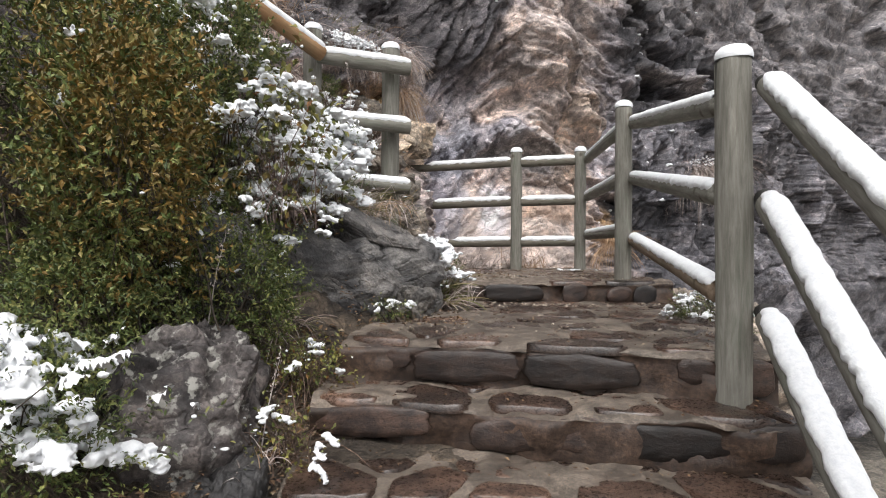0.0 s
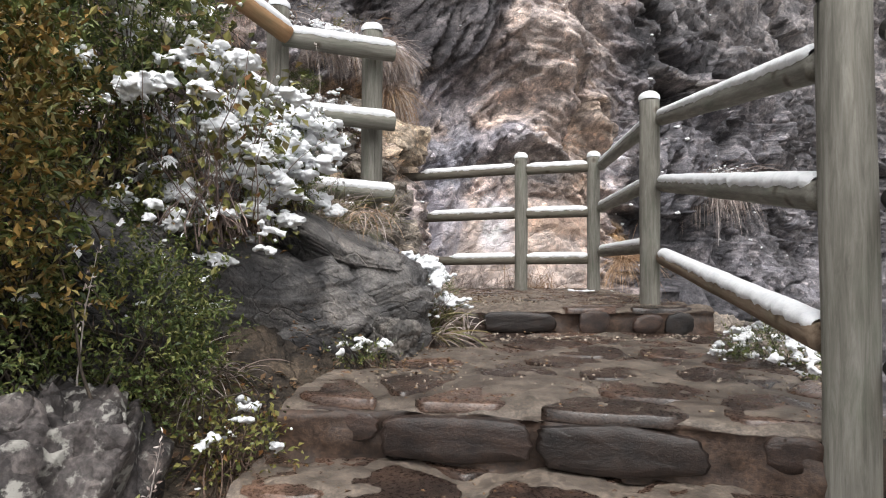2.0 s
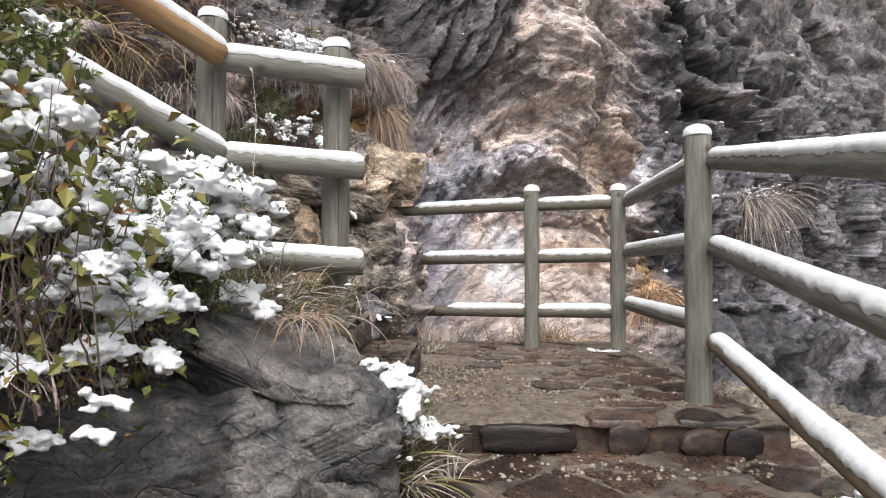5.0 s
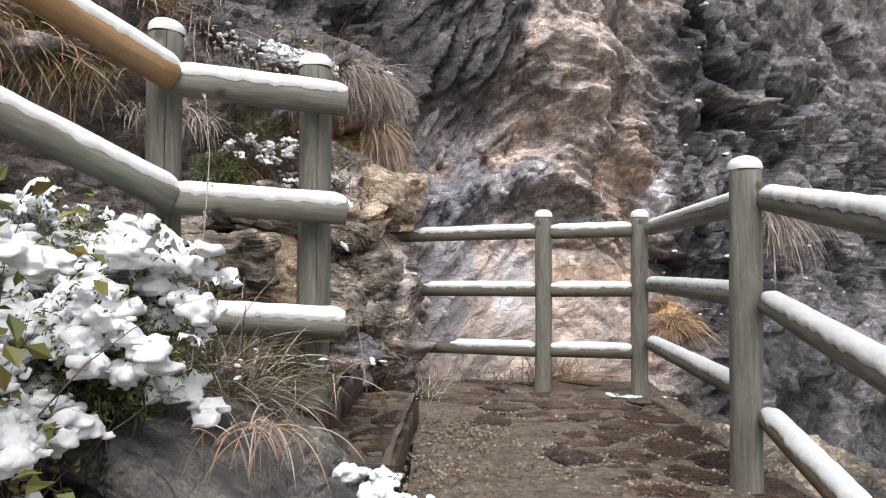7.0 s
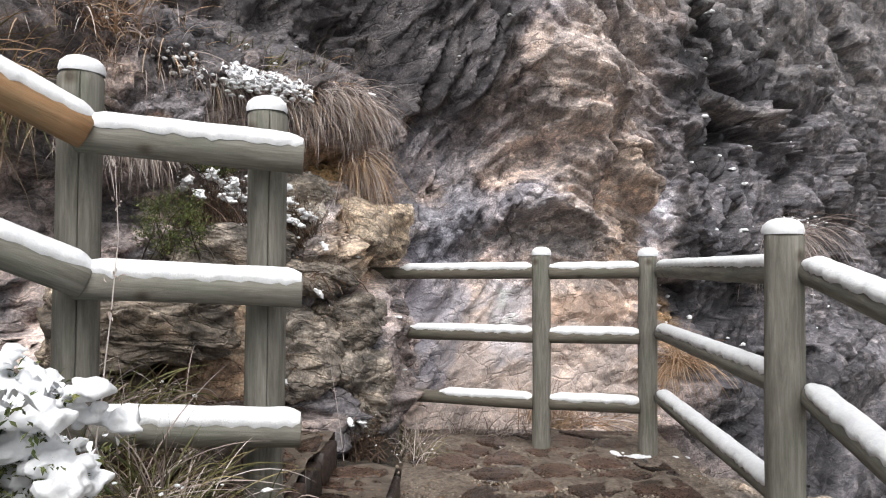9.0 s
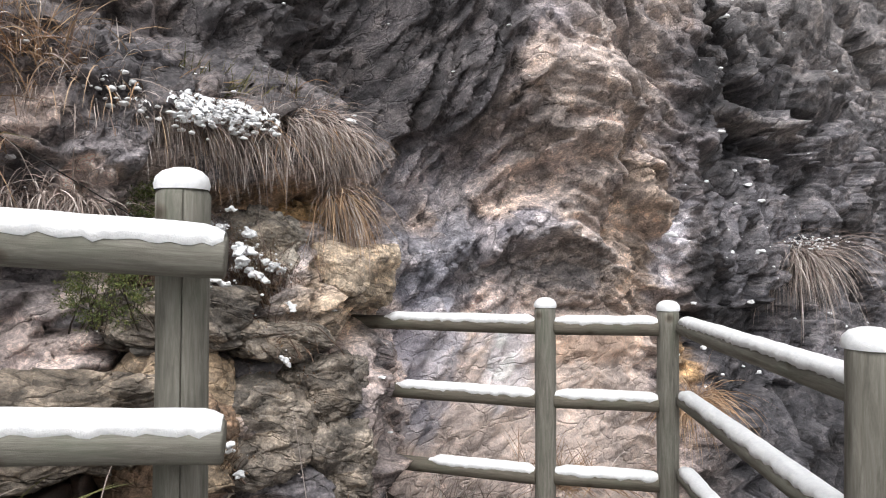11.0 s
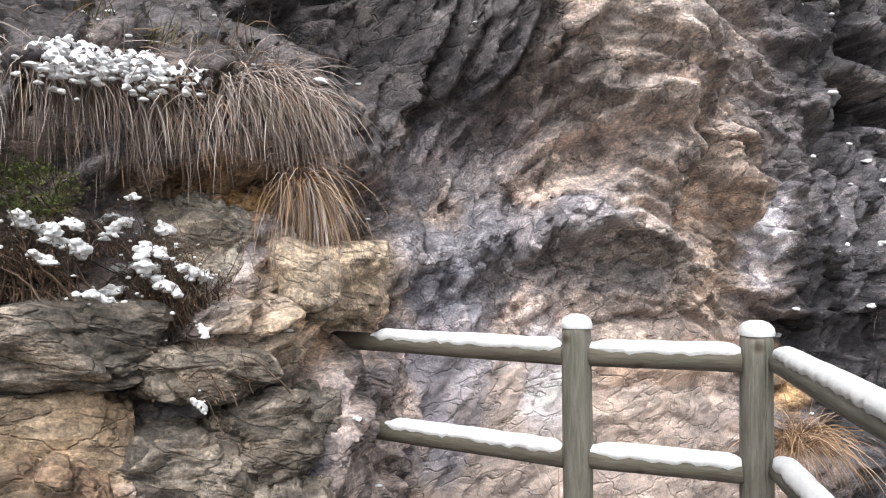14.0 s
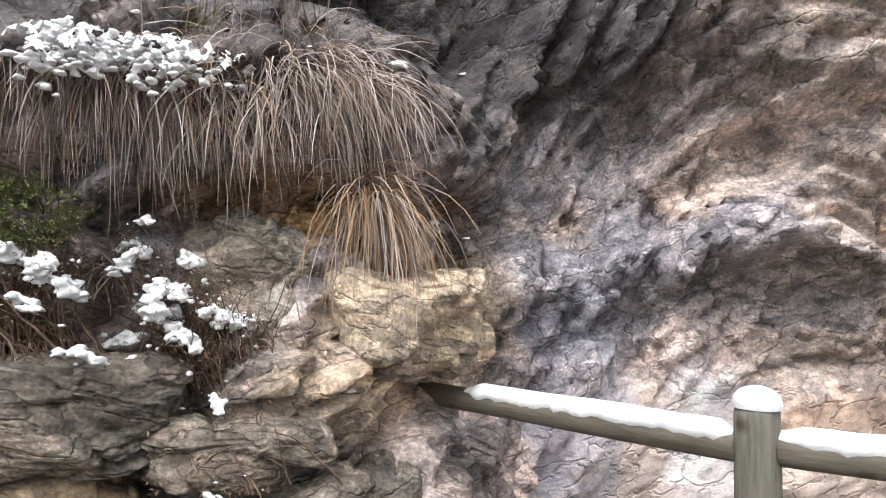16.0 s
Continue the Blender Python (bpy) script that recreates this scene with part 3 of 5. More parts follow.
def cells(outline, sites, gap, seed, shrink=(0.86, 1.0)):
    """Irregular rounded stones that share out an outline, with mortar of uneven width between them."""
    rnd = random.Random(seed)
    made = []
    for i, s in enumerate(sites):
        poly = [Vector(q) for q in outline]
        for j, o in enumerate(sites):
            if i != j and poly:
                way = (o - s)
                poly = clip_cell(poly, (s + o) / 2 - way.normalized() * gap * rnd.uniform(0.4, 1.3), way)
        if len(poly) < 3:
            continue
        mid = sum(poly, Vector((0, 0))) / len(poly)
        k = rnd.uniform(*shrink)
        poly = [mid + (q - mid) * k * rnd.uniform(0.92, 1.04) for q in poly]
        for cut in (0.14, 0.24, 0.25):
            poly = [q for a, b in zip(poly, poly[1:] + poly[:1]) for q in (a.lerp(b, cut), a.lerp(b, 1 - cut))]
        poly = [q for k, q in enumerate(poly) if (q - poly[k - 1]).length > 0.007]
        poly = [mid + (q - mid) * (1 + rnd.uniform(-0.035, 0.035)) for q in poly]
        if len(poly) >= 6:
            made.append((mid, poly))
    return made


def stone_mesh(name, mid, poly, thick, mat, parent, place, seed):
    """One stone: a worn slab on its outline, bevelled and uneven; place maps outline and height to the world."""
    rnd = random.Random(seed)
    n = len(poly)
    verts, faces = [], []
    for ring, (shrink, h) in enumerate(((1.0, -0.02), (1.0, thick * 0.6), (0.95, thick * 0.95), (0.55, thick))):
        for q in poly:
            r = mid + (q - mid) * shrink
            rough = noise.noise(Vector((r.x * 14, r.y * 22, seed * 0.37))) * 0.5 + noise.noise(Vector((r.x * 45, r.y * 60, seed * 0.73))) * 0.25
            verts.append(place(r.x, r.y, h + (rough * (0.35 * thick + 0.004) if ring > 0 else 0)))
    for ring in range(3):
        for k in range(n):
            a, b = ring * n + k, ring * n + (k + 1) % n
            faces.append((a, b, b + n, a + n))
    verts.append(place(mid.x, mid.y, thick + rnd.uniform(-0.001, 0.002)))
    faces += [(3 * n + k, 3 * n + (k + 1) % n, 4 * n) for k in range(n)]
    me = bpy.data.meshes.new(name)
    me.from_pydata([tuple(v) for v in verts], [], faces)
    me.update()
    for f in me.polygons:
        f.use_smooth = True
    me.materials.append(mat)
    ob = new(name, me)
    ob.parent = parent
    return ob


def sites_on(x0, x1, y0, y1, size, seed):
    rnd = random.Random(seed)
    nx, ny = max(1, round((x1 - x0) / size)), max(1, round((y1 - y0) / (size * 0.55)))
    return [Vector((x0 + (i + 0.5 + rnd.uniform(-0.36, 0.36) + (0.25 if j % 2 else -0.25)) * (x1 - x0) / nx,
                    y0 + (j + 0.5 + rnd.uniform(-0.33, 0.33)) * (y1 - y0) / ny)) for i in range(nx) for j in range(ny)]


staircase = tagged(new("staircase"), "outdoor staircase of wet brown stones set in mortar", "stairs", kind="structure")


def mortar_step(corners, z_front, z_back, depth, seed, top=None):
    """The mortar body of one step: front-left, front-right, back-right, back-left, worn and uneven."""
    fl, fr, br, bl = [np.array(c, float) for c in corners]
    nu, nv = max(8, int(np.linalg.norm(fr - fl) / 0.02)), max(8, int(np.linalg.norm(bl - fl) / 0.02))
    nd = max(4, int(depth / 0.02))
    rows = []
    for k in range(nd):
        rows.append((0.0, -depth * (1 - k / nd), k))
    for k in range(nv + 1):
        rows.append((k / nv, 0.0, nd + k))
    u = np.linspace(0, 1, nu + 1)
    pts = []
    for v, dz, k in rows:
        a, b = fl + (bl - fl) * v, fr + (br - fr) * v
        line = a[None] * (1 - u[:, None]) + b[None] * u[:, None]
        zz = z_front + (z_back - z_front) * v + dz
        pts.append(np.concatenate([line, np.full((nu + 1, 1), zz)], 1))
    p = np.concatenate(pts)
    w = fbm(p * 6 + seed, 4, seed) * 0.014 + ridged(p * 17, 3, seed + 1) * 0.005
    front = np.repeat(np.array([r[1] < -0.001 for r in rows]), nu + 1)
    lip = np.repeat(np.array([r[0] for r in rows]), nu + 1) * np.linalg.norm(bl - fl)
    p[:, 2] += np.where(front, 0, w - 0.02 * np.exp(-lip / 0.025))
    p[:, 1] += np.where(front, w * 1.6, 0) + 0.03 * fbm(p * np.array([2.5, 0, 0.5]), 2, seed + 7)
    skirt = p[-(nu + 1):].copy()
    skirt[:, 2] -= 0.25
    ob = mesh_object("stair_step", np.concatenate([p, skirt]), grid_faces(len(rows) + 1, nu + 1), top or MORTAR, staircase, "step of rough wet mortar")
    # front faces take the redder mortar, which is also darkened as shade
    ob.data.materials.append(SHADED_STAIN)
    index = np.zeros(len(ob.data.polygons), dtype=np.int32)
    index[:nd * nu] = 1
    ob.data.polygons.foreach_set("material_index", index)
    return ob


def lay_step(corners, z_front, z_back, depth, seed, size=0.3, riser_size=0.27, treads=True, thick=0.008, top=None, bare=-9.0):
    step = mortar_step(corners, z_front, z_back, depth, seed, top)
    fl, fr, br, bl = [Vector(c) for c in corners]

    def tread(u, v, h):
        v01 = v / (bl - fl).length
        q = (fl + (fr - fl).normalized() * u) * (1 - v01) + (bl + (br - bl).normalized() * u) * v01
        return q.x, q.y, z_front + (z_back - z_front) * v01 + h

    def riser(u, v, h):
        q = fl + (fr - fl).normalized() * u
        return q.x, q.y - h, z_front - depth + v

    width, run = (fr - fl).length, (bl - fl).length
    outline = [(0.01, -0.008), (width - 0.02, -0.008), (width - 0.02, run), (0.01, run)]
    if treads:
        for i, (mid, poly) in enumerate(cells(outline, sites_on(0, width, 0.03, run, size, seed), 0.014, seed, (0.78, 1.03))):
            if mid.x > bare - 0.35 * mid.y:
                stone_mesh("flagstone", mid, poly, thick, FLAG, step, tread, seed * 100 + i)
    rnd = random.Random(seed)
    at = 0.02
    stones = []
    while at < width - 0.1:
        w = min(riser_size * rnd.choice((0.45, 0.65, 0.9, 1.1, 1.35)), width - 0.02 - at)
        low, high = depth * rnd.uniform(0.12, 0.42), depth * rnd.uniform(0.88, 0.99)
        outline = [(at, low), (at + w * 0.5, low - 0.012), (at + w, low + rnd.uniform(0, 0.03)), (at + w, high - rnd.uniform(0, 0.02)), (at + w * 0.5, high), (at, high - rnd.uniform(0, 0.03))]
        stones += cells(outline, [Vector((at + w / 2, (low + high) / 2))], 0, seed + len(stones), (0.98, 1.05))
        at += w + rnd.choice((0.012, 0.02, 0.05, 0.11))
    for i, (mid, poly) in enumerate(stones):
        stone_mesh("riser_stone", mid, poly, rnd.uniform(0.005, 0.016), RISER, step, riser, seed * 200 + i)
    return step


lay_step([(-0.42, 0.75), (0.9, 0.75), (0.9, 1.25), (-0.44, 1.25)], 0.39, 0.39, 0.15, 3)
lay_step([(-0.42, 1.15), (0.95, 1.15), (0.95, 1.75), (-0.42, 1.75)], 0.535, 0.54, 0.15, 4)
lay_step([(-0.42, 1.66), (0.98, 1.6), (0.98, 2.2), (-0.42, 2.3)], 0.68, 0.685, 0.15, 5)
lay_step([(-0.41, 2.07), (1.0, 1.79), (1.03, 2.5), (-0.40, 2.6)], 0.83, 0.838, 0.15, 6)
lay_step([(-0.36, 2.35), (1.02, 2.0), (1.25, 3.85), (0.0, 3.85)], 0.98, 1.0, 0.15, 7, 0.36)
lay_step([(0.0, 3.74), (1.3, 3.72), (1.34, 6.1), (-0.1, 6.1)], 1.115, 1.12, 0.15, 8, 0.33, 0.3, True, 0.008, GRIT, 0.7)


def side_step(x0, x1, z, seed):
    """A step of the flight that climbs beside the platform, its riser facing the platform."""
    step = mortar_step([(x1, 3.92), (x0, 3.92), (x0, 4.95), (x1, 4.95)], z, z, 0.16, seed)
    for i, (mid, poly) in enumerate(cells([(x1, 3.93), (x0 - 0.01, 3.93), (x0 - 0.01, 4.93), (x1, 4.93)], sites_on(x1, x0, 3.93, 4.93, 0.27, seed), 0.014, seed)):
        stone_mesh("flagstone", mid, poly, 0.014, FLAG, step, lambda u, v, h: (u, v, z + h), seed * 100 + i)
    for i, (mid, poly) in enumerate(cells([(3.93, 0.0), (4.94, 0.0), (4.94, 0.15), (3.93, 0.15)], [Vector((4.05 + 0.24 * k, 0.08)) for k in range(4)], 0.012, seed + 9)):
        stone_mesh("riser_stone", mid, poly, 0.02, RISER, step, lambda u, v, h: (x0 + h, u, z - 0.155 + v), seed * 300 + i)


side_step(-0.06, -0.36, 1.24, 21)
side_step(-0.32, -0.66, 1.385, 22)
side_step(-0.54, -1.1, 1.54, 23)
side_step(-0.95, -1.6, 1.69, 24)


# ---- fences ----
def timber(name, length, radius, mat, parent, seed, dome=True, check=None):
    """A round timber along its own z: slightly crooked, with long flats, a rounded top and, where check gives its angle, a long drying crack."""
    round_about = [2 * math.pi * a / 20 for a in range(20)]
    if check is not None:
        c = check % (2 * math.pi)
        round_about = sorted([t for t in round_about if abs(t - c) > 0.12] + [c - 0.06, c - 0.02, c, c + 0.02, c + 0.06])
    n, rows = len(round_about), max(6, int(length / 0.05))
    rnd = random.Random(seed)
    ph, lean = rnd.uniform(0, 9), rnd.uniform(-0.004, 0.004)
    v = []
    for k in range(rows + 1):
        h = length * k / rows
        for a in range(n):
            t = round_about[a]
            r = radius * (1 - (0.3 * smooth(0.02, 0.0, abs(t - c + 0.008 * math.sin(h * 11))) * smooth(0.1, 0.3, h / length) if check is not None else 0) + 0.03 * math.sin(2 * t + ph) + 0.025 * math.sin(5 * t + ph * 2 + h * 3) + 0.02 * math.sin(h * 9 + ph))
            v.append((r * math.cos(t) + lean * math.sin(h * 4), r * math.sin(t), h))
    ends = ((0.93, 0.012), (0.78, 0.022), (0.0, 0.028)) if dome else ((0.94, 0.004), (0.0, 0.004))
    for s, up in ends:
        for a in range(n):
            t = round_about[a]
            v.append((radius * s * math.cos(t), radius * s * math.sin(t), length + up))
    f = grid_faces(rows + 1 + len(ends), n).tolist()
    for k in range(rows + len(ends)):
        f.append((k * n + n - 1, k * n, k * n + n, k * n + 2 * n - 1))
    base = len(v)
    v += [(0.94 * radius * math.cos(round_about[a]), 0.94 * radius * math.sin(round_about[a]), -0.004) for a in range(n)]
    v += [(0.0, 0.0, -0.004)] * n
    for a in range(n):
        b = (a + 1) % n
        f.append((b, a, base + a, base + b))
        f.append((base + b, base + a, base + n + a, base + n + b))
    return mesh_object(name, np.array(v), np.array(f), mat, parent)


def snow_cap(parent, length, radius):
    """The cap of snow on a post's head."""
    n, v = 20, []
    prof = ((1.02, 0.004), (1.06, 0.014), (0.98, 0.03), (0.75, 0.042), (0.4, 0.049), (0.0, 0.051))
    for s, up in prof:
        for a in range(n):
            t = 2 * math.pi * a / n
            w = 1 + 0.05 * math.sin(3 * t + length * 40)
            v.append((radius * s * w * math.cos(t), radius * s * w * math.sin(t), length + up))
    f = grid_faces(len(prof), n).tolist()
    for k in range(len(prof) - 1):
        f.append((k * n + n - 1, k * n, k * n + n, k * n + 2 * n - 1))
    return mesh_object("snow_cap", np.array(v), np.array(f), SNOW, parent, "fresh white snow")


def post(fence, x, y, z0, z1, radius=0.052, seed=0, sunk=0.06, check=None):
    ob = timber("post", z1 - z0 + sunk, radius, WOOD, fence, seed, True, None if check is None else radians(check - seed * 37))
    ob.matrix_world = pose(x, y, z0 - sunk, 0, 0, seed * 37)
    snow_cap(ob, z1 - z0 + sunk + 0.008, radius)
    return ob


def rail(fence, a, b, radius=0.036, mat=None, seed=0, bare0=0.0, bare1=0.0, thick=0.014, bracket=0):
    """A round rail from a to b with its ridge of snow; bare0, bare1: lengths at its ends with none."""
    a, b = Vector(a), Vector(b)
    way = (b - a).normalized()
    length = (b - a).length
    side = way.cross(Vector((0, 0, 1))).normalized()
    up = side.cross(way).normalized()
    m = Matrix.Translation(a) @ Matrix((side, up, way)).transposed().to_4x4()
    ob = timber("rail", length, radius, mat or WOOD, fence, seed, False)
    ob.matrix_world = m
    rows, n = max(8, int((length - bare0 - bare1) / 0.018)), 15
    t = np.linspace(0, 1, rows + 1)
    h = bare0 + (length - bare0 - bare1) * t
    ends = smooth(0, 0.06, t * (length - bare0 - bare1)) * smooth(0, 0.03, (1 - t) * (length - bare0 - bare1))
    ends = 0.35 + 0.65 * ends if not (bare0 or bare1) else np.maximum(ends, 0.08)
    A, H = np.meshgrid(np.linspace(-1, 1, n), h)
    E = np.meshgrid(np.zeros(n), ends)[1]
    q = np.stack([A.ravel() * 1.3, H.ravel() * 14, np.full(A.size, seed * 3.7)], 1)
    lump = fbm(q, 3, seed + 400).reshape(A.shape)
    reach = (1.12 + 0.16 * fbm(np.stack([np.sign(A.ravel()) * 3, H.ravel() * 45, np.full(A.size, seed * 1.0)], 1), 3, seed + 500).reshape(A.shape)) * (0.55 + 0.45 * E)
    ang = A * reach
    r = radius * 1.0 + (thick * (1 - np.abs(A) ** 3.0) * (1 + 0.12 * lump) + 0.007 * (1 - np.abs(A) ** 12)) * E
    v = np.stack([(np.sin(ang) * r * 0.97).ravel(), (np.cos(ang) * r).ravel(), H.ravel()], 1)
    f = grid_faces(rows + 1, n)[:, ::-1].tolist()
    mesh_object("snow_ridge", v, np.array(f), SNOW, ob, "fresh white snow")
    for k, d in ((1, 0.02), (2, length - 0.02)):
        if bracket & k:
            bm = bmesh.new()
            bmesh.ops.create_cone(bm, cap_ends=True, segments=14, radius1=radius * 0.78, radius2=radius * 0.78, depth=0.05,
                                  matrix=Matrix.Translation((0, -0.004, d + (-0.045 if k == 1 else 0.045))))
            bmesh.ops.bevel(bm, geom=bm.edges[:], offset=0.004, segments=1, affect="EDGES")
            part("bracket", bm, IRON, ob, "black iron bracket", False)
    return ob


fence = tagged(new("fence"), "grey weathered round-timber fence along the ravine, snow on posts and rails", "fence")
P1, P2, P3, P4 = (0.63, 5.74), (1.163, 5.64), (1.097, 4.05), (0.887, 2.03)
post(fence, *P1, 1.115, 2.125, 0.049, 1)
post(fence, *P2, 1.115, 2.12, 0.049, 2, check=-75)
post(fence, *P3, 1.12, 2.155, 0.052, 3)
post(fence, *P4, 0.835, 1.87, 0.053, 4)
for h, end in ((2.046, (-0.33, 6.12)), (1.708, (-0.27, 6.08)), (1.358, (-0.1, 5.98))):
    rail(fence, (*end, h - 0.012), (P1[0] - 0.045, P1[1], h), mat=WET_WOOD, seed=int(h * 10), bare0=0.2)
    rail(fence, (P1[0] + 0.045, P1[1], h), (P2[0] - 0.045, P2[1], h + 0.006), mat=WET_WOOD, seed=int(h * 10) + 3)
for h in (2.062, 1.745, 1.418):
    rail(fence, (P2[0] + 0.05, P2[1] - 0.065, h), (P3[0] + 0.03, P3[1] + 0.06, h), seed=int(h * 10) + 5, bracket=3, thick=0.012)
for h3, h4, h5, h6 in ((2.062, 1.755, 1.783, 0.970), (1.728, 1.474, 1.439, 0.502), (1.357, 1.167, 1.099, 0.231)):
    rail(fence, (P3[0] + 0.05, P3[1] - 0.045, h3), (P4[0] - 0.02, P4[1] + 0.06, h4), 0.034, BROWN_WOOD if h3 < 1.5 else None, seed=int(h3 * 20), bracket=1, thick=0.012)
    rail(fence, (0.955, 1.95, h5), (0.765, 0.6, h6), 0.036, seed=int(h3 * 30), bracket=1, thick=0.016)
post(fence, 0.745, 0.54, -0.119, 1.070, 0.052, 5)

stair_fence = tagged(new("stair_fence"), "grey round-timber fence climbing beside the side stairs, snow on its rails", "fence")
L1, L2 = (-0.318, 3.965), (-0.758, 3.835)
post(stair_fence, *L1, 1.45, 2.475, 0.052, 11, check=-68)
post(stair_fence, *L2, 1.55, 2.545, 0.052, 12, check=-62)
for h, near in ((2.352, 2.386), (2.008, 2.032), (1.655, 1.685)):
    rail(stair_fence, (-0.71, 3.745, near), (-0.2, 3.872, h), 0.041, seed=int(h * 40), thick=0.013)
    rail(stair_fence, (-1.55, 2.95, near + 0.5), (-0.69, 3.74, near + 0.005), 0.044, FRESH if h > 2.2 else WOOD, seed=int(h * 50), thick=0.015)
post(stair_fence, -1.62, 3.0, 2.0, 3.1, 0.054, 13)


# ---- loose and standing rock ----
def rock(name, label, centre, radii, turn, mat, colours, seed, boxy=0.55, amp=0.06, scale=3.0, layer=(1, 1, 1), tilt=0.0, fine=0.012, top=None, n=150):
    """A standing rock: a squarish mass broken along its beds, lying in the ground."""
    a, b = np.meshgrid(np.linspace(-math.pi, math.pi, 2 * n), np.linspace(-math.pi / 2, math.pi / 2, n))

    def power(v):
        return np.sign(v) * np.abs(v) ** boxy

    x, y, z = power(np.cos(b)) * power(np.cos(a)), power(np.cos(b)) * power(np.sin(a)), power(np.sin(b))
    p = np.stack([x.ravel() * radii[0], y.ravel() * radii[1], z.ravel() * radii[2]], 1)
    if top:
        p[:, 2] += np.maximum(p[:, 2], 0) * (p[:, 0] / radii[0] * top[0] + p[:, 1] / radii[1] * top[1])
    c, s = math.cos(radians(turn)), math.sin(radians(turn))
    p = np.stack([p[:, 0] * c - p[:, 1] * s, p[:, 0] * s + p[:, 1] * c, p[:, 2]], 1)
    out = p / np.maximum(np.linalg.norm(p / np.array(radii).max(), axis=1, keepdims=True), 0.1)
    out /= np.linalg.norm(out, axis=1, keepdims=True) + 1e-6
    ct, st = math.cos(tilt), math.sin(tilt)
    q = np.stack([p[:, 0] * ct + p[:, 2] * st, p[:, 1], -p[:, 0] * st + p[:, 2] * ct], 1) * np.array(layer) * scale + seed
    q = q + 0.05 * np.stack([fbm(q * 0.7, 3, seed), fbm(q * 0.7 + 7, 3, seed + 1), fbm(q * 0.7 + 3, 3, seed + 2)], 1)
    f1, r1, e1 = facets(q, seed + 3)
    d = amp * (2.2 * planes(turned(q, 0.4, 0.3), seed) + 1.2 * planes(turned(q, 1.3, -0.4) * 2.2, seed + 1) + 0.6 * planes(turned(q, 0.8, 0.5) * 4.8, seed + 2) + 0.35 * planes(turned(q, 0.1, 0.9) * 10, seed + 4))
    d += fine * planes(q * 22, seed + 5) + amp * 0.6 * f1 + amp * 0.3 * facets(q * 2.6, seed + 6)[0] - amp * 0.35 * smooth(0.06, 0, e1)
    p = p + out * d[:, None]
    w = smooth(-0.2, 0.5, fbm(p * 6, 4, seed + 12) + r1 - 0.5)[:, None]
    col = np.array(colours[0]) * (1 - w) + np.array(colours[1]) * w
    ob = mesh_object(name, p, grid_faces(n, 2 * n), mat, colours=col)
    ob.location = centre
    return tagged(ob, label, "rock")


rock("rock_outcrop", "dark wet slate outcrop beside the steps", (-0.78, 2.99, 0.95), (0.74, 0.42, 0.5), 45, SLATE, ((0.045, 0.044, 0.046), (0.125, 0.121, 0.12)), 3,
     0.34, 0.1, 2.0, (0.8, 0.8, 1.9), -0.35, 0.01, (-0.05, 0.1), 240)
slab = rock("rock_outcrop", "dark wet slate slab with an overhanging nose", (-0.48, 3.45, 1.335), (0.37, 0.42, 0.14), 10, SLATE, ((0.04, 0.039, 0.04), (0.105, 0.101, 0.1)), 21,
            0.34, 0.06, 2.2, (0.8, 0.8, 2.2), 0.1, 0.01, None, 220)
slab.rotation_euler = (0, radians(26), 0)
rock("rock_outcrop", "grey rock shoulder below the side stairs' fence", (-0.44, 3.54, 1.08), (0.3, 0.22, 0.38), 20, SLATE, ((0.07, 0.067, 0.065), (0.155, 0.146, 0.138)), 14,
     0.6, 0.05, 3.0, (0.8, 0.8, 1.8), -0.5, 0.012, (-0.3, 0.0), 150)
rock("boulder", "grey boulder spotted with pale lichen", (-0.80, 2.0, 0.64), (0.25, 0.26, 0.42), 25, LICHEN, ((0.035, 0.031, 0.031), (0.09, 0.08, 0.079)), 8, 0.55, 0.085, 3.4, (1, 1, 1), 0.3, 0.012, None, 120)
rock("boulder", "dark stone wedged beside the lowest steps", (-0.56, 1.7, 0.5), (0.14, 0.2, 0.22), 10, SLATE, ((0.035, 0.034, 0.035), (0.1, 0.095, 0.095)), 9, 0.7, 0.05, 4.0, (1, 1, 1.6), 0.3, 0.012, None, 90)
rock("boulder", "loose grey stone at the foot of the outcrop", (-0.12, 2.98, 1.05), (0.09, 0.08, 0.09), 40, SLATE, ((0.09, 0.085, 0.08), (0.16, 0.15, 0.145)), 10, 0.6, 0.02, 9.0, (1, 1, 1), 0.3, 0.006, None, 50)
rock("boulder", "pale brown rock below the fence over the ravine", (1.78, 5.2, 0.2), (0.5, 1.1, 0.75), 12, CLIFF, ((0.15, 0.132, 0.115), (0.3, 0.26, 0.225)), 12, 0.7, 0.12, 1.6, (1, 1, 1.4), 0.3, 0.02, None, 110)
rock("boulder", "grey-brown rock dropping from the step's side", (1.25, 3.3, 0.55), (0.22, 0.75, 0.42), -6, CLIFF, ((0.06, 0.052, 0.045), (0.14, 0.118, 0.098)), 13, 0.6, 0.06, 2.4, (1, 1, 1.6), 0.3, 0.014, None, 100)

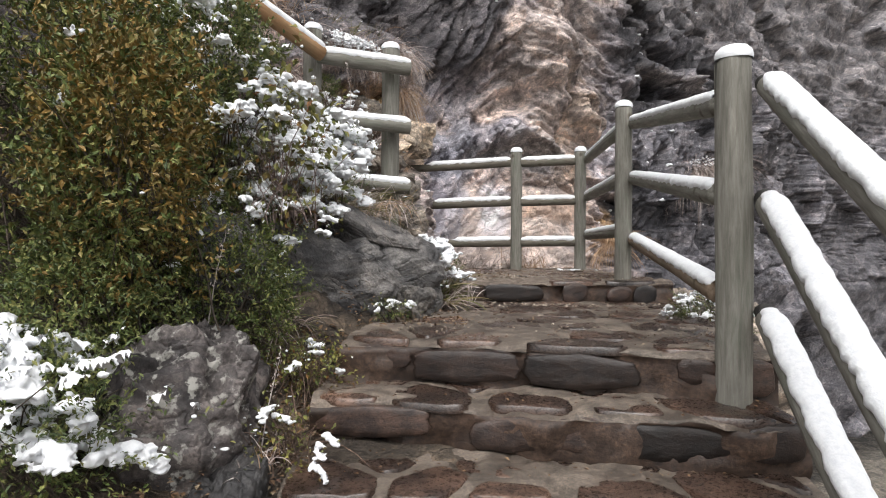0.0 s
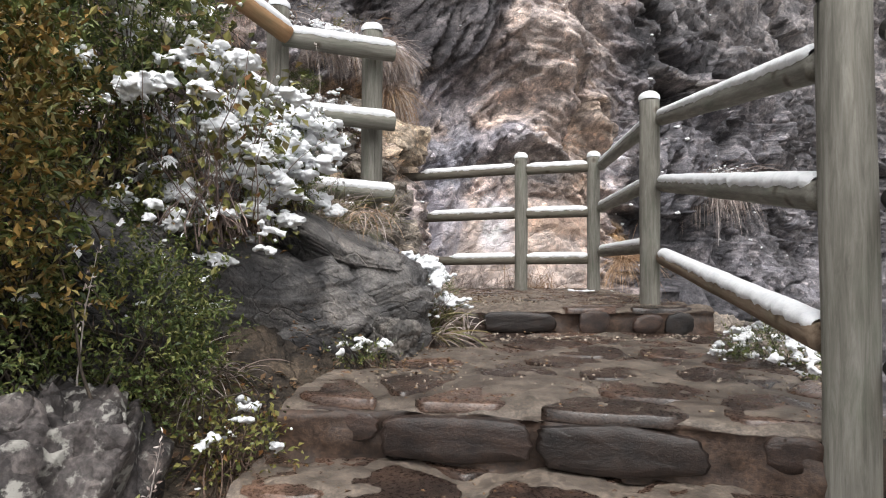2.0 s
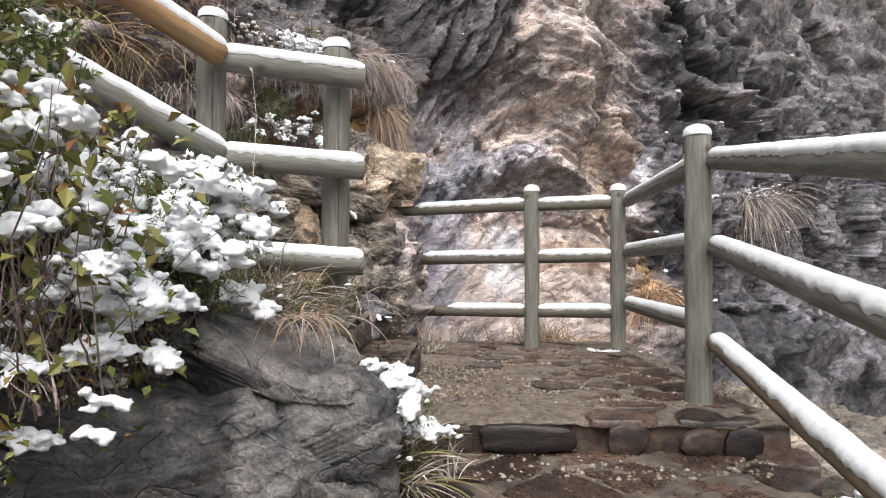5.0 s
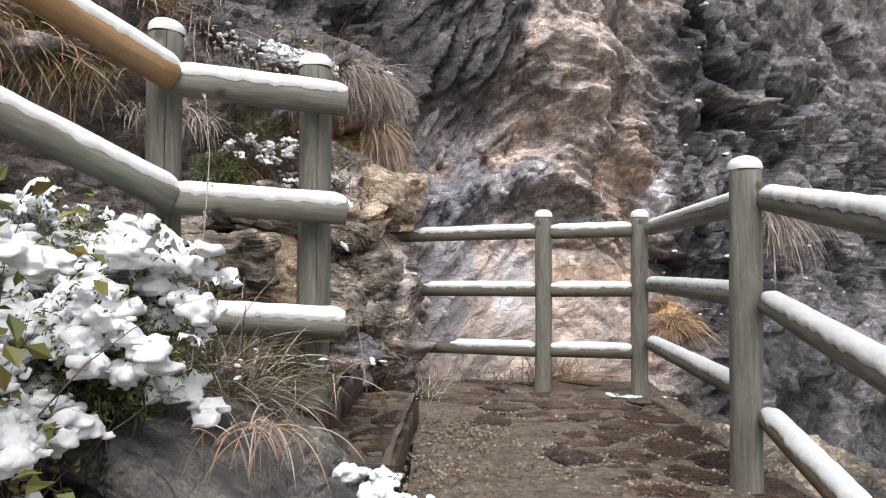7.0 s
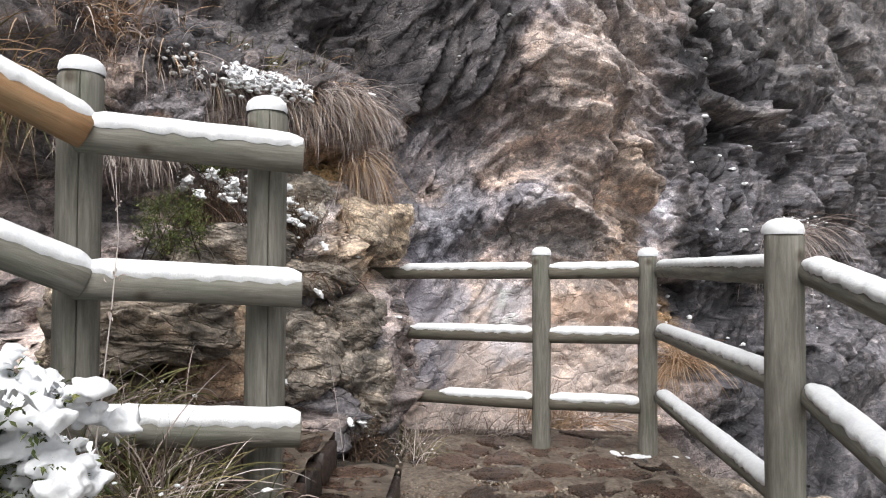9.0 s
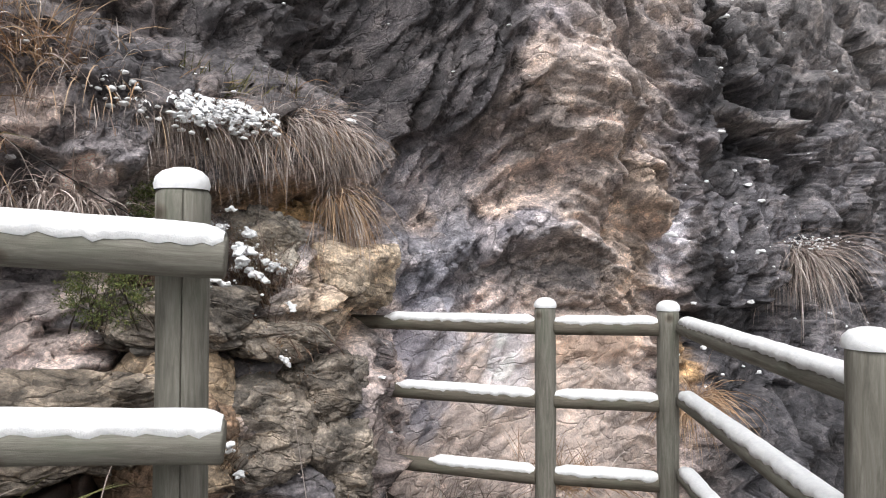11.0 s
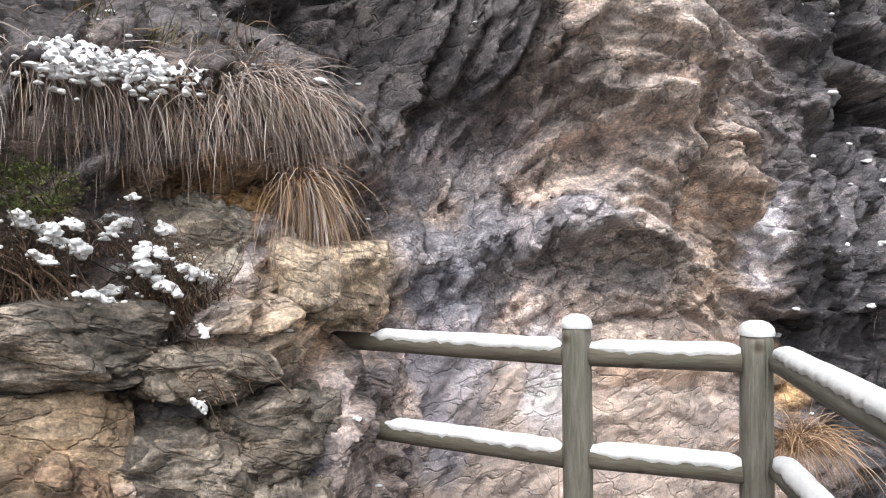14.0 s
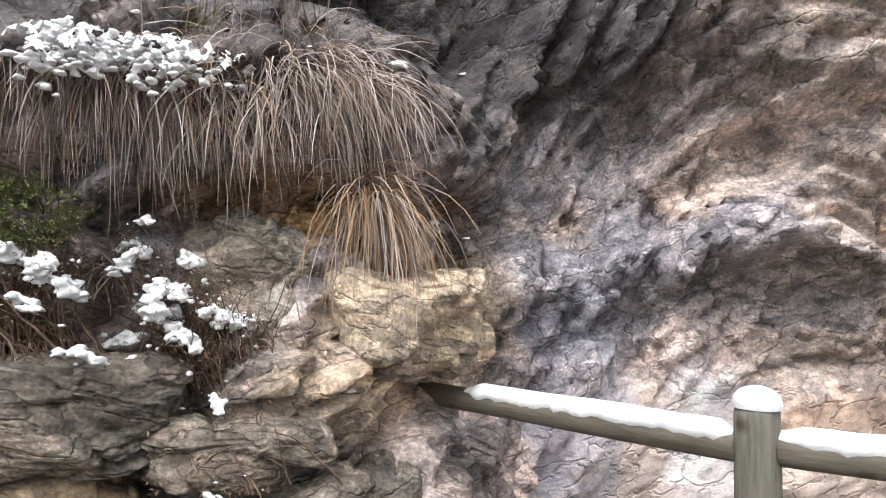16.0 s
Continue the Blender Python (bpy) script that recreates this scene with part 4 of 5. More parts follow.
BLOCK = rock_material("outcrop_rock", 0.62, 0.9, layer=(1, 1, 2.2), turn=(0.15, -0.25, 0), deep=0.025, grain=1.2)
rock("outcrop_block", "pale yellow limestone nose jutting from the cliff", (-0.47, 6.03, 2.27), (0.25, 0.34, 0.17), 58, BLOCK, ((0.31, 0.255, 0.195), (0.5, 0.42, 0.335)), 31, 0.4, 0.05, 2.6, (1, 1, 1.4), -0.3, 0.01, (0.0, 0.1), 170)
rock("outcrop_block", "grey flat-topped rock under the hanging grass", (-0.72, 5.72, 2.36), (0.2, 0.24, 0.2), 45, BLOCK, ((0.24, 0.215, 0.185), (0.4, 0.375, 0.34)), 32, 0.5, 0.05, 2.8, (1, 1, 1.6), -0.3, 0.01, (0.1, 0.1), 140)
rock("outcrop_block", "ochre hollow rock between the grass tufts", (-0.57, 5.98, 2.52), (0.14, 0.14, 0.1), 30, BLOCK, ((0.22, 0.135, 0.06), (0.4, 0.27, 0.14)), 33, 0.6, 0.04, 4.0, (1, 1, 1.2), 0.3, 0.01, None, 90)
rock("outcrop_block", "grey-brown rounded block with a pale cracked rim", (-0.42, 5.56, 1.79), (0.17, 0.13, 0.13), 40, BLOCK, ((0.13, 0.115, 0.1), (0.27, 0.24, 0.21)), 34, 0.5, 0.035, 3.4, (1, 1, 1.8), -0.2, 0.01, (0.1, 0.0), 140)
rock("outcrop_block", "grey split block beside the rails' ends", (-0.3, 5.8, 1.74), (0.1, 0.11, 0.17), 35, BLOCK, ((0.17, 0.155, 0.14), (0.31, 0.285, 0.26)), 35, 0.5, 0.03, 4.0, (1, 1, 1.6), 0.5, 0.01, None, 110)
rock("outcrop_block", "dark layered ledge of brown-grey rock", (-0.86, 5.2, 2.13), (0.3, 0.17, 0.12), 42, BLOCK, ((0.12, 0.108, 0.096), (0.28, 0.25, 0.22)), 36, 0.48, 0.05, 3.0, (0.8, 0.8, 2.4), -0.35, 0.012, (-0.15, 0.0), 170)
rock("outcrop_block", "brown tilted slab of layered rock", (-0.55, 5.44, 2.02), (0.22, 0.12, 0.07), 38, BLOCK, ((0.16, 0.14, 0.12), (0.33, 0.295, 0.255)), 37, 0.5, 0.035, 3.6, (0.8, 0.8, 2.2), -0.6, 0.01, (-0.3, 0.0), 140)
rock("outcrop_block", "rust-orange stained block at the outcrop's foot", (-0.88, 5.2, 1.82), (0.2, 0.16, 0.17), 42, BLOCK, ((0.25, 0.185, 0.125), (0.42, 0.33, 0.24)), 38, 0.45, 0.045, 2.6, (1, 1, 1.2), 0.4, 0.01, None, 140)
rock("outcrop_block", "dark grey block at the outcrop's foot", (-0.6, 5.34, 1.66), (0.2, 0.14, 0.2), 40, BLOCK, ((0.13, 0.118, 0.105), (0.26, 0.23, 0.2)), 39, 0.5, 0.045, 3.0, (1, 1, 1.7), -0.2, 0.01, None, 140)
rock("outcrop_block", "broken grey rock where the platform meets the outcrop", (-0.3, 5.52, 1.45), (0.15, 0.14, 0.2), 40, BLOCK, ((0.14, 0.125, 0.11), (0.3, 0.265, 0.23)), 40, 0.55, 0.05, 3.6, (1, 1, 1.6), -0.3, 0.012, None, 120)
rock("outcrop_block", "brown rock ledge behind the stair fence", (-0.95, 4.62, 1.85), (0.34, 0.2, 0.16), 44, BLOCK, ((0.14, 0.12, 0.1), (0.3, 0.255, 0.21)), 41, 0.5, 0.06, 2.8, (0.8, 0.8, 2.0), -0.3, 0.012, None, 150)
rock("outcrop_block", "reddish-brown rock face behind the stair fence", (-0.8, 4.98, 1.62), (0.2, 0.16, 0.22), 40, BLOCK, ((0.2, 0.14, 0.1), (0.34, 0.27, 0.2)), 42, 0.5, 0.05, 3.0, (1, 1, 1.6), -0.3, 0.012, None, 120)


# ---- growth ----
def ico(level):
    bm = bmesh.new()
    bmesh.ops.create_icosphere(bm, subdivisions=level, radius=1.0)
    v, f = np.array([q.co[:] for q in bm.verts]), np.array([[w.index for w in q.verts] for q in bm.faces])
    bm.free()
    return v, f


BALL_V, BALL_F = ico(2)


def snow_lumps(places, sizes, parent, seed, flat=0.72, name="snow"):
    """Ragged pads of snow lying on twigs, run together, each of its own shape."""
    places, sizes = np.asarray(places), np.asarray(sizes)
    r = np.random.default_rng(seed)
    n, k = len(places), len(BALL_V)
    turn = r.uniform(0, 6.28, n)
    long = r.uniform(0.9, 1.5, n)
    ball = np.tile(BALL_V, (n, 1))
    ident = np.repeat(r.uniform(0, 90, n), k)
    size = np.repeat(sizes, k)
    q = ball * 1.6 + ident[:, None]
    ragged = 1 + 0.5 * fbm(q, 3, seed, 0.5)
    local = ball * ragged[:, None] * size[:, None]
    local[:, 0] *= np.repeat(long, k)
    local[:, 2] *= flat * np.where(ball[:, 2] < 0, 0.6, 1.0)
    c, s = np.repeat(np.cos(turn), k), np.repeat(np.sin(turn), k)
    v = np.stack([local[:, 0] * c - local[:, 1] * s, local[:, 0] * s + local[:, 1] * c, local[:, 2]], 1) + np.repeat(places, k, 0)
    f = (BALL_F[None] + (np.arange(n) * k)[:, None, None]).reshape(-1, 3)
    ob = mesh_object(name, v, f, SNOW, parent, "fresh white snow")
    fuse = ob.modifiers.new("fuse", "REMESH")
    fuse.mode, fuse.voxel_size, fuse.use_smooth_shade = "VOXEL", min(0.007, max(0.0035, float(np.median(sizes)) * 0.3)), True
    return tagged(ob, kind="stuff")


def snow_blanket(points, cover, thick, parent, seed, reach=0.04, cell=0.007):
    """Lying snow: a torn, pillowed blanket over the tops of what stands at the points."""
    lo, hi = points[:, :2].min(0) - reach, points[:, :2].max(0) + reach
    nx, ny = int((hi[0] - lo[0]) / cell) + 2, int((hi[1] - lo[1]) / cell) + 2
    gx, gy = np.meshgrid(lo[0] + cell * np.arange(nx), lo[1] + cell * np.arange(ny))
    top = np.full(gx.shape, -9.0)
    k = int(reach / cell) + 1
    ii, jj = ((points[:, 0] - lo[0]) / cell).astype(int), ((points[:, 1] - lo[1]) / cell).astype(int)
    for di in range(-k, k + 1):
        for dj in range(-k, k + 1):
            d = math.hypot(di, dj) * cell
            if d < reach:
                a, b = np.clip(jj + dj, 0, ny - 1), np.clip(ii + di, 0, nx - 1)
                np.maximum.at(top, (a, b), points[:, 2] - 0.03 * (d / reach) ** 2)
    there = top > -8
    level, weight = np.where(there, top, 0), there.astype(float)
    for _ in range(7):
        for axis in (0, 1):
            level = level + np.roll(level, 1, axis) + np.roll(level, -1, axis)
            weight = weight + np.roll(weight, 1, axis) + np.roll(weight, -1, axis)
        level, weight = level / 9, weight / 9
    level = level / np.maximum(weight, 1e-6)
    flat = np.stack([gx.ravel(), gy.ravel(), np.full(gx.size, seed * 1.7)], 1)
    m = (fbm(flat * np.array([13, 13, 1]), 2, seed) + 0.8 * fbm(flat * np.array([38, 38, 1]), 3, seed + 3, 0.65)).reshape(gx.shape)
    cut = np.quantile(m[there], 1 - cover)
    lean = np.hypot(*np.gradient(level, cell))
    m = m - 1.2 * smooth(0.9, 1.9, lean) - 0.5 * smooth(0.25, 0.0, weight)
    swell = np.sqrt(np.clip((m - cut) / 0.5, 0, 1)) * thick
    lumps = fbm(flat * np.array([60, 60, 1]), 3, seed + 5).reshape(gx.shape) * 0.004 + fbm(flat * np.array([22, 22, 1]), 2, seed + 6).reshape(gx.shape) * 0.006
    z = level + swell + lumps * (swell > 0)
    ok = there & (m > cut)
    f = grid_faces(ny, nx)
    zf = z.ravel()[f]
    f = f[ok.ravel()[f].all(1) & (zf.max(1) - zf.min(1) < 0.02)]
    used, f = np.unique(f, return_inverse=True)
    v = np.stack([gx.ravel(), gy.ravel(), z.ravel()], 1)[used]
    return tagged(mesh_object("snow", v, f.reshape(-1, 4), SNOW, parent, "fresh white snow"), kind="stuff")


def leaf_mesh(name, at, way, face, length, width, mat, parent, label=""):
    """Leaves as small folded blades, all at once."""
    way = way / np.linalg.norm(way, axis=1, keepdims=True)
    side = np.cross(way, face)
    side /= np.linalg.norm(side, axis=1, keepdims=True) + 1e-9
    up = np.cross(side, way)
    L, W = length[:, None], width[:, None]
    v = np.stack([at, at + way * L * 0.5 + side * W * 0.5 + up * W * 0.18, at + way * L - up * L * 0.12, at + way * L * 0.5 - side * W * 0.5 + up * W * 0.18], 1).reshape(-1, 3)
    b = np.arange(len(at))[:, None] * 4
    f = np.concatenate([b + np.array([[0, 1, 2]]), b + np.array([[0, 2, 3]])])
    return tagged(mesh_object(name, v, f, mat, parent, label, False), kind="stuff")


def tubes(name, starts, ways, lengths, radius, droop, seed, mat, parent, wander=0.25, sides=4, segs=7, label=""):
    """Thin crooked stems, all at once; droop bends them down."""
    r = np.random.default_rng(seed)
    n = len(starts)
    ways = ways / np.linalg.norm(ways, axis=1, keepdims=True)
    pts, p, d = [starts], starts.copy(), ways.copy()
    for k in range(segs):
        d = d + r.normal(0, wander, (n, 3)) / segs ** 0.5
        d[:, 2] -= droop / segs
        d /= np.linalg.norm(d, axis=1, keepdims=True)
        p = p + d * (lengths / segs)[:, None]
        pts.append(p)
    pts = np.stack(pts, 1)
    side = np.cross(ways, np.array([0.31, 0.17, 0.93]))
    side /= np.linalg.norm(side, axis=1, keepdims=True) + 1e-9
    up = np.cross(ways, side)
    rad = (np.asarray(radius) * np.ones(n))[:, None] * (1 - 0.75 * np.linspace(0, 1, segs + 1))[None]
    rings = [pts + (side * math.cos(2 * math.pi * a / sides) + up * math.sin(2 * math.pi * a / sides))[:, None, :] * rad[:, :, None] for a in range(sides)]
    v = np.stack(rings, 2).reshape(-1, 3)
    base = (np.arange(n) * (segs + 1) * sides)[:, None, None] + (np.arange(segs) * sides)[None, :, None]
    f = []
    for a in range(sides):
        b = (a + 1) % sides
        f.append(np.stack([base + a, base + b, base + b + sides, base + a + sides], -1).reshape(-1, 4))
    ob = mesh_object(name, v, np.concatenate(f), mat, parent, label)
    if n > 1:
        tagged(ob, kind="stuff")
    return ob, pts


def bush(label, centre, radii, sprigs, mat, seed, leaf=(0.018, 0.009), per=9, snow=0, lump=(0.012, 0.032), twigs=60, ragged=0.35, name="bush", sprig_len=0.07, foot=None, stem=BARK, hollow=0.45, extra=None, droop=0.2, thick=1.0, drape=True):
    """A shrub: stems from its foot, sprigs of single leaves with an uneven outline, and snow where it is open to the sky."""
    r = np.random.default_rng(seed)
    centre, radii = np.array(centre), np.array(radii)
    foot = np.array(foot if foot is not None else (centre[0], centre[1], centre[2] - radii[2]))
    ob = new(name)
    ob.location = foot
    tagged(ob, label, "shrub")
    d = r.normal(0, 1, (sprigs, 3))
    d /= np.linalg.norm(d, axis=1, keepdims=True)
    reach = (hollow + (1 - hollow) * r.random(sprigs) ** 0.6) * (1 + ragged * fbm(d * 2.3 + seed, 3, seed) + ragged * 0.35 * r.normal(0, 1, sprigs))
    at = centre + d * radii * reach[:, None] - foot
    out = d * 0.8 + np.array([0, 0, 0.45]) + r.normal(0, 0.45, (sprigs, 3))
    out /= np.linalg.norm(out, axis=1, keepdims=True)
    t = np.tile(np.linspace(0.1, 1.0, per), sprigs)
    A, O = np.repeat(at, per, 0), np.repeat(out, per, 0)
    ll = np.repeat(sprig_len * r.uniform(0.6, 1.3, sprigs), per)
    pos = A + O * (t * ll)[:, None]
    way = O * 0.55 + r.normal(0, 0.65, pos.shape)
    size = r.uniform(0.65, 1.25, len(pos))
    face = np.array([0, 0, 1.0]) + r.normal(0, 0.5, pos.shape)
    if extra is not None:
        pick = r.random(sprigs) < extra[1] + extra[1] * fbm(at * 3, 2, seed + 4)
        pick = np.repeat(pick, per)
        leaf_mesh("crown", pos[pick], way[pick], face[pick], leaf[0] * size[pick], leaf[1] * size[pick], extra[0], ob, extra[2])
        pos, way, face, size = pos[~pick], way[~pick], face[~pick], size[~pick]
    leaf_mesh("crown", pos, way, face, leaf[0] * size, leaf[1] * size, mat, ob)
    k = r.choice(sprigs, min(sprigs, twigs), False)
    root = r.normal(0, 1, (len(k), 3)) * radii * np.array([0.4, 0.4, 0.05])
    tubes("brushwood", root, at[k] - root + np.array([0, 0, droop * 0.3]), np.linalg.norm(at[k] - root, axis=1), r.uniform(0.0018, 0.005, len(k)) * thick, droop, seed + 1, stem, ob, 0.22 if stem is BARK else 0.42)
    if snow:
        cell = {}
        for i, q in enumerate(np.floor((at[:, :2]) / 0.03).astype(int)):
            key = (q[0], q[1])
            if key not in cell or at[i, 2] > at[cell[key], 2]:
                cell[key] = i
        open_sky = np.array(list(cell.values()))
        patch = fbm(at[open_sky] * np.array([9, 9, 3]) + seed, 2, seed + 9) + r.normal(0, 0.08, len(open_sky))
        tops = at[open_sky]
        if drape:
            snow_blanket(at + out * sprig_len * 0.5, min(0.5, 2.2 * snow / max(60, len(open_sky))), lump[1] * 0.9, ob, seed + 2)
        # clots of snow that have slid together along the twigs, and crumbs between them
        heads = tops[np.argsort(-patch)[:max(3, snow)]]
        heads = heads[r.permutation(len(heads))][:max(2, snow // (3 if drape else 4))]
        down = (heads - centre + foot) * np.array([1.0, 1.0, 0.0]) + r.normal(0, 0.06, heads.shape)
        down = down / (np.linalg.norm(down, axis=1, keepdims=True) + 1e-6) * np.array([1.0, 1.0, 0.6]) - np.array([0, 0, 0.35])
        reps = 26
        step = np.tile(np.linspace(-0.5, 1.0, reps), len(heads))[:, None] * np.repeat(lump[1] * r.uniform(0.8, 2.4, len(heads)), reps)[:, None]
        places = np.repeat(heads + np.array([0, 0, sprig_len * 0.4]), reps, 0) + np.repeat(down, reps, 0) * step
        places += r.normal(0, lump[1] * 0.42, places.shape) * np.array([1, 1, 0.6])
        big = (lump[0] + (lump[1] - lump[0]) * r.random(len(places)) ** 1.6) * 0.6
        crumbs = tops[np.argsort(-patch)[:snow]] + r.normal(0, 0.012, (min(snow, len(tops)), 3)) + np.array([0, 0, sprig_len * 0.35])
        snow_lumps(np.concatenate([places, crumbs]), np.concatenate([big, lump[0] * r.uniform(0.35, 0.9, len(crumbs))]), ob, seed + 2, 0.9)
    return ob


def blades(name, starts, ways, lengths, droop, seed, mat, parent, width=0.0022, segs=7, wander=0.1, label=""):
    """Grass: flat tapering blades that arch over."""
    r = np.random.default_rng(seed)
    n = len(starts)
    d = ways / np.linalg.norm(ways, axis=1, keepdims=True)
    p, pts = starts.copy(), [starts.copy()]
    for k in range(segs):
        d = d + r.normal(0, wander, (n, 3)) / segs
        d[:, 2] -= np.asarray(droop) / segs
        d /= np.linalg.norm(d, axis=1, keepdims=True)
        p = p + d * (lengths / segs)[:, None]
        pts.append(p.copy())
    pts = np.stack(pts, 1)
    side = np.cross(d, r.normal(0, 1, (n, 3)))
    side /= np.linalg.norm(side, axis=1, keepdims=True) + 1e-9
    w = (width * r.uniform(0.6, 1.3, n))[:, None] * np.array([1.0] * (segs - 2) + [0.8, 0.5, 0.1])[None, :segs + 1]
    v = np.stack([pts - side[:, None] * w[:, :, None], pts + side[:, None] * w[:, :, None]], 2).reshape(-1, 3)
    base = (np.arange(n) * (segs + 1) * 2)[:, None] + (np.arange(segs) * 2)[None]
    f = np.stack([base, base + 1, base + 3, base + 2], -1).reshape(-1, 4)
    return tagged(mesh_object(name, v, f, mat, parent, label), kind="stuff")


def tussock(label, centre, spread, n, length, mat, seed, lean=(0, 0, 1), droop=1.0, fan=0.5, snow=0, lump=(0.015, 0.04), snow_spread=None, snow_at=(0, 0, 0.02), width=0.0022, name="grass_tussock", wander=0.12, more=None):
    """A tuft of grass rooted in a patch at its centre."""
    r = np.random.default_rng(seed)
    ob = new(name)
    ob.location = centre
    tagged(ob, label, "grass")
    starts = r.normal(0, 0.5, (n, 3)) @ np.array(spread if np.ndim(spread) == 2 else np.diag(spread))
    clump = r.integers(0, max(1, n // 45), n)
    ways = np.array(lean) + r.normal(0, fan * 0.6, (n, 3)) + r.normal(0, fan * 0.8, (n // 45 + 1, 3))[clump]
    starts = starts * 0.35 + 0.75 * starts[r.integers(0, n, n // 45 + 1)][clump]
    lengths = length * r.uniform(0.4, 1.15, n) * r.uniform(0.55, 1.25, n // 45 + 1)[clump]
    droop = droop * r.uniform(0.55, 1.35, n)
    cut = n if more is None else int(n * (1 - more[1]))
    blades("grass", starts[:cut], ways[:cut], lengths[:cut], droop[:cut], seed + 1, mat, ob, width, wander=wander)
    if more is not None:
        blades("grass", starts[cut:], ways[cut:], lengths[cut:], droop[cut:], seed + 1, more[0], ob, width, wander=wander)
    if snow:
        lie = spread if snow_spread is None else snow_spread
        places = r.normal(0, 0.5, (snow, 3)) @ np.array(lie if np.ndim(lie) == 2 else np.diag(lie)) + np.array(snow_at)
        if snow > 100:
            snow_blanket(places + np.array([0, 0, 0.01]), 0.45, 0.03, ob, seed + 3, 0.05)
            places = np.concatenate([places + r.normal(0, 0.02, places.shape) for _ in range(4)])
        snow_lumps(places, r.uniform(lump[0] * 0.4, lump[1] * (0.34 if snow > 80 else 0.55), len(places)), ob, seed + 3, 0.75)
    return ob


# the tall dark shrubs on the bank
bush("dense dark green evergreen shrub on the bank", (-1.48, 2.42, 1.72), (0.6, 0.5, 0.72), 3600, BOX_LEAF, 31, (0.026, 0.012), 9, 22, (0.01, 0.022), 260, 0.25, sprig_len=0.085, foot=(-1.2, 2.4, 1.15), extra=(GOLD_LEAF, 0.12, "yellowing autumn leaves"), drape=False)
bush("evergreen shrub with rust and yellow autumn leaves", (-0.95, 1.95, 1.55), (0.25, 0.24, 0.4), 1400, GOLD_LEAF, 32, (0.024, 0.012), 9, 10, (0.008, 0.018), 120, 0.35, sprig_len=0.08, foot=(-0.98, 2.15, 1.02), extra=(BOX_LEAF, 0.3, "dark green leaves"), drape=False)
bush("low green evergreen shrub under the tall ones", (-0.72, 2.3, 1.14), (0.23, 0.2, 0.2), 1000, BOX_LEAF, 33, (0.016, 0.0075), 9, 8, (0.006, 0.014), 70, 0.3, sprig_len=0.06, foot=(-0.74, 2.36, 0.98))
bush("low shrub with small dull green leaves", (-1.05, 1.85, 1.12), (0.3, 0.2, 0.2), 1000, BOX_LEAF, 34, (0.017, 0.008), 9, 0, (0.006, 0.014), 70, 0.3, sprig_len=0.06, foot=(-1.0, 1.95, 0.9))
bush("tangled bramble, half bare, loaded with fresh snow", (-0.64, 2.66, 1.74), (0.2, 0.26, 0.32), 130, PALE_LEAF, 35, (0.038, 0.025), 4, 80, (0.012, 0.036), 800, 0.4, sprig_len=0.1, foot=(-0.68, 2.75, 1.38), stem=TWIG_PALE, hollow=0.2, droop=0.7, thick=0.75, drape=False)
bush("bare purple-brown brush hanging over the slate", (-0.62, 2.5, 1.45), (0.2, 0.2, 0.2), 60, PALE_LEAF, 36, (0.026, 0.017), 3, 14, (0.008, 0.02), 900, 0.4, sprig_len=0.07, foot=(-0.66, 2.62, 1.42), stem=TWIG_PALE, hollow=0.2, droop=1.2, thick=0.75, drape=False)
bush("dark green shrub behind the bramble, snow on its top", (-1.02, 2.78, 2.08), (0.28, 0.26, 0.3), 900, BOX_LEAF, 48, (0.024, 0.011), 9, 46, (0.012, 0.032), 80, 0.3, sprig_len=0.08, foot=(-1.02, 2.85, 1.5))
bush("snow-covered low juniper beside the fence", (-0.74, 3.2, 1.72), (0.32, 0.19, 0.2), 1100, BOX_LEAF, 37, (0.015, 0.006), 10, 150, (0.014, 0.046), 60, 0.35, sprig_len=0.07, foot=(-0.74, 3.25, 1.5))
bush("snow-covered juniper spilling over the slate", (-0.57, 3.14, 1.66), (0.14, 0.16, 0.12), 420, BOX_LEAF, 38, (0.015, 0.006), 9, 70, (0.012, 0.038), 30, 0.35, sprig_len=0.06, foot=(-0.52, 3.16, 1.45))
bush("snow-laden low shrub in front of the boulder", (-1.04, 1.56, 0.86), (0.28, 0.22, 0.2), 900, BOX_LEAF, 39, (0.017, 0.007), 9, 85, (0.012, 0.042), 60, 0.4, sprig_len=0.075, foot=(-0.98, 1.6, 0.65))
bush("small snowy shrub at the edge of the steps", (1.19, 2.95, 1.0), (0.17, 0.2, 0.11), 420, BOX_LEAF, 40, (0.013, 0.005), 8, 190, (0.007, 0.017), 40, 0.3, sprig_len=0.045, foot=(1.17, 3.0, 0.92), drape=False)
bush("tiny snowy herb on the landing's edge", (-0.2, 2.72, 1.05), (0.09, 0.06, 0.03), 60, BOX_LEAF, 41, (0.013, 0.005), 7, 30, (0.006, 0.013), 20, 0.3, sprig_len=0.035, foot=(-0.2, 2.74, 0.99), drape=False)
bush("dry herb with yellow leaves dusted with snow", (-0.46, 2.28, 0.88), (0.13, 0.14, 0.1), 150, PALE_LEAF, 42, (0.018, 0.011), 4, 24, (0.006, 0.016), 110, 0.4, sprig_len=0.06, foot=(-0.48, 2.3, 0.76), stem=TWIG, hollow=0.2, droop=0.6, drape=False)
bush("dead twigs and leaves beside the lower steps", (-0.46, 1.9, 0.74), (0.13, 0.18, 0.09), 110, PALE_LEAF, 43, (0.016, 0.01), 3, 22, (0.006, 0.016), 150, 0.4, sprig_len=0.05, foot=(-0.48, 1.95, 0.62), stem=TWIG, hollow=0.2, droop=0.8, drape=False)
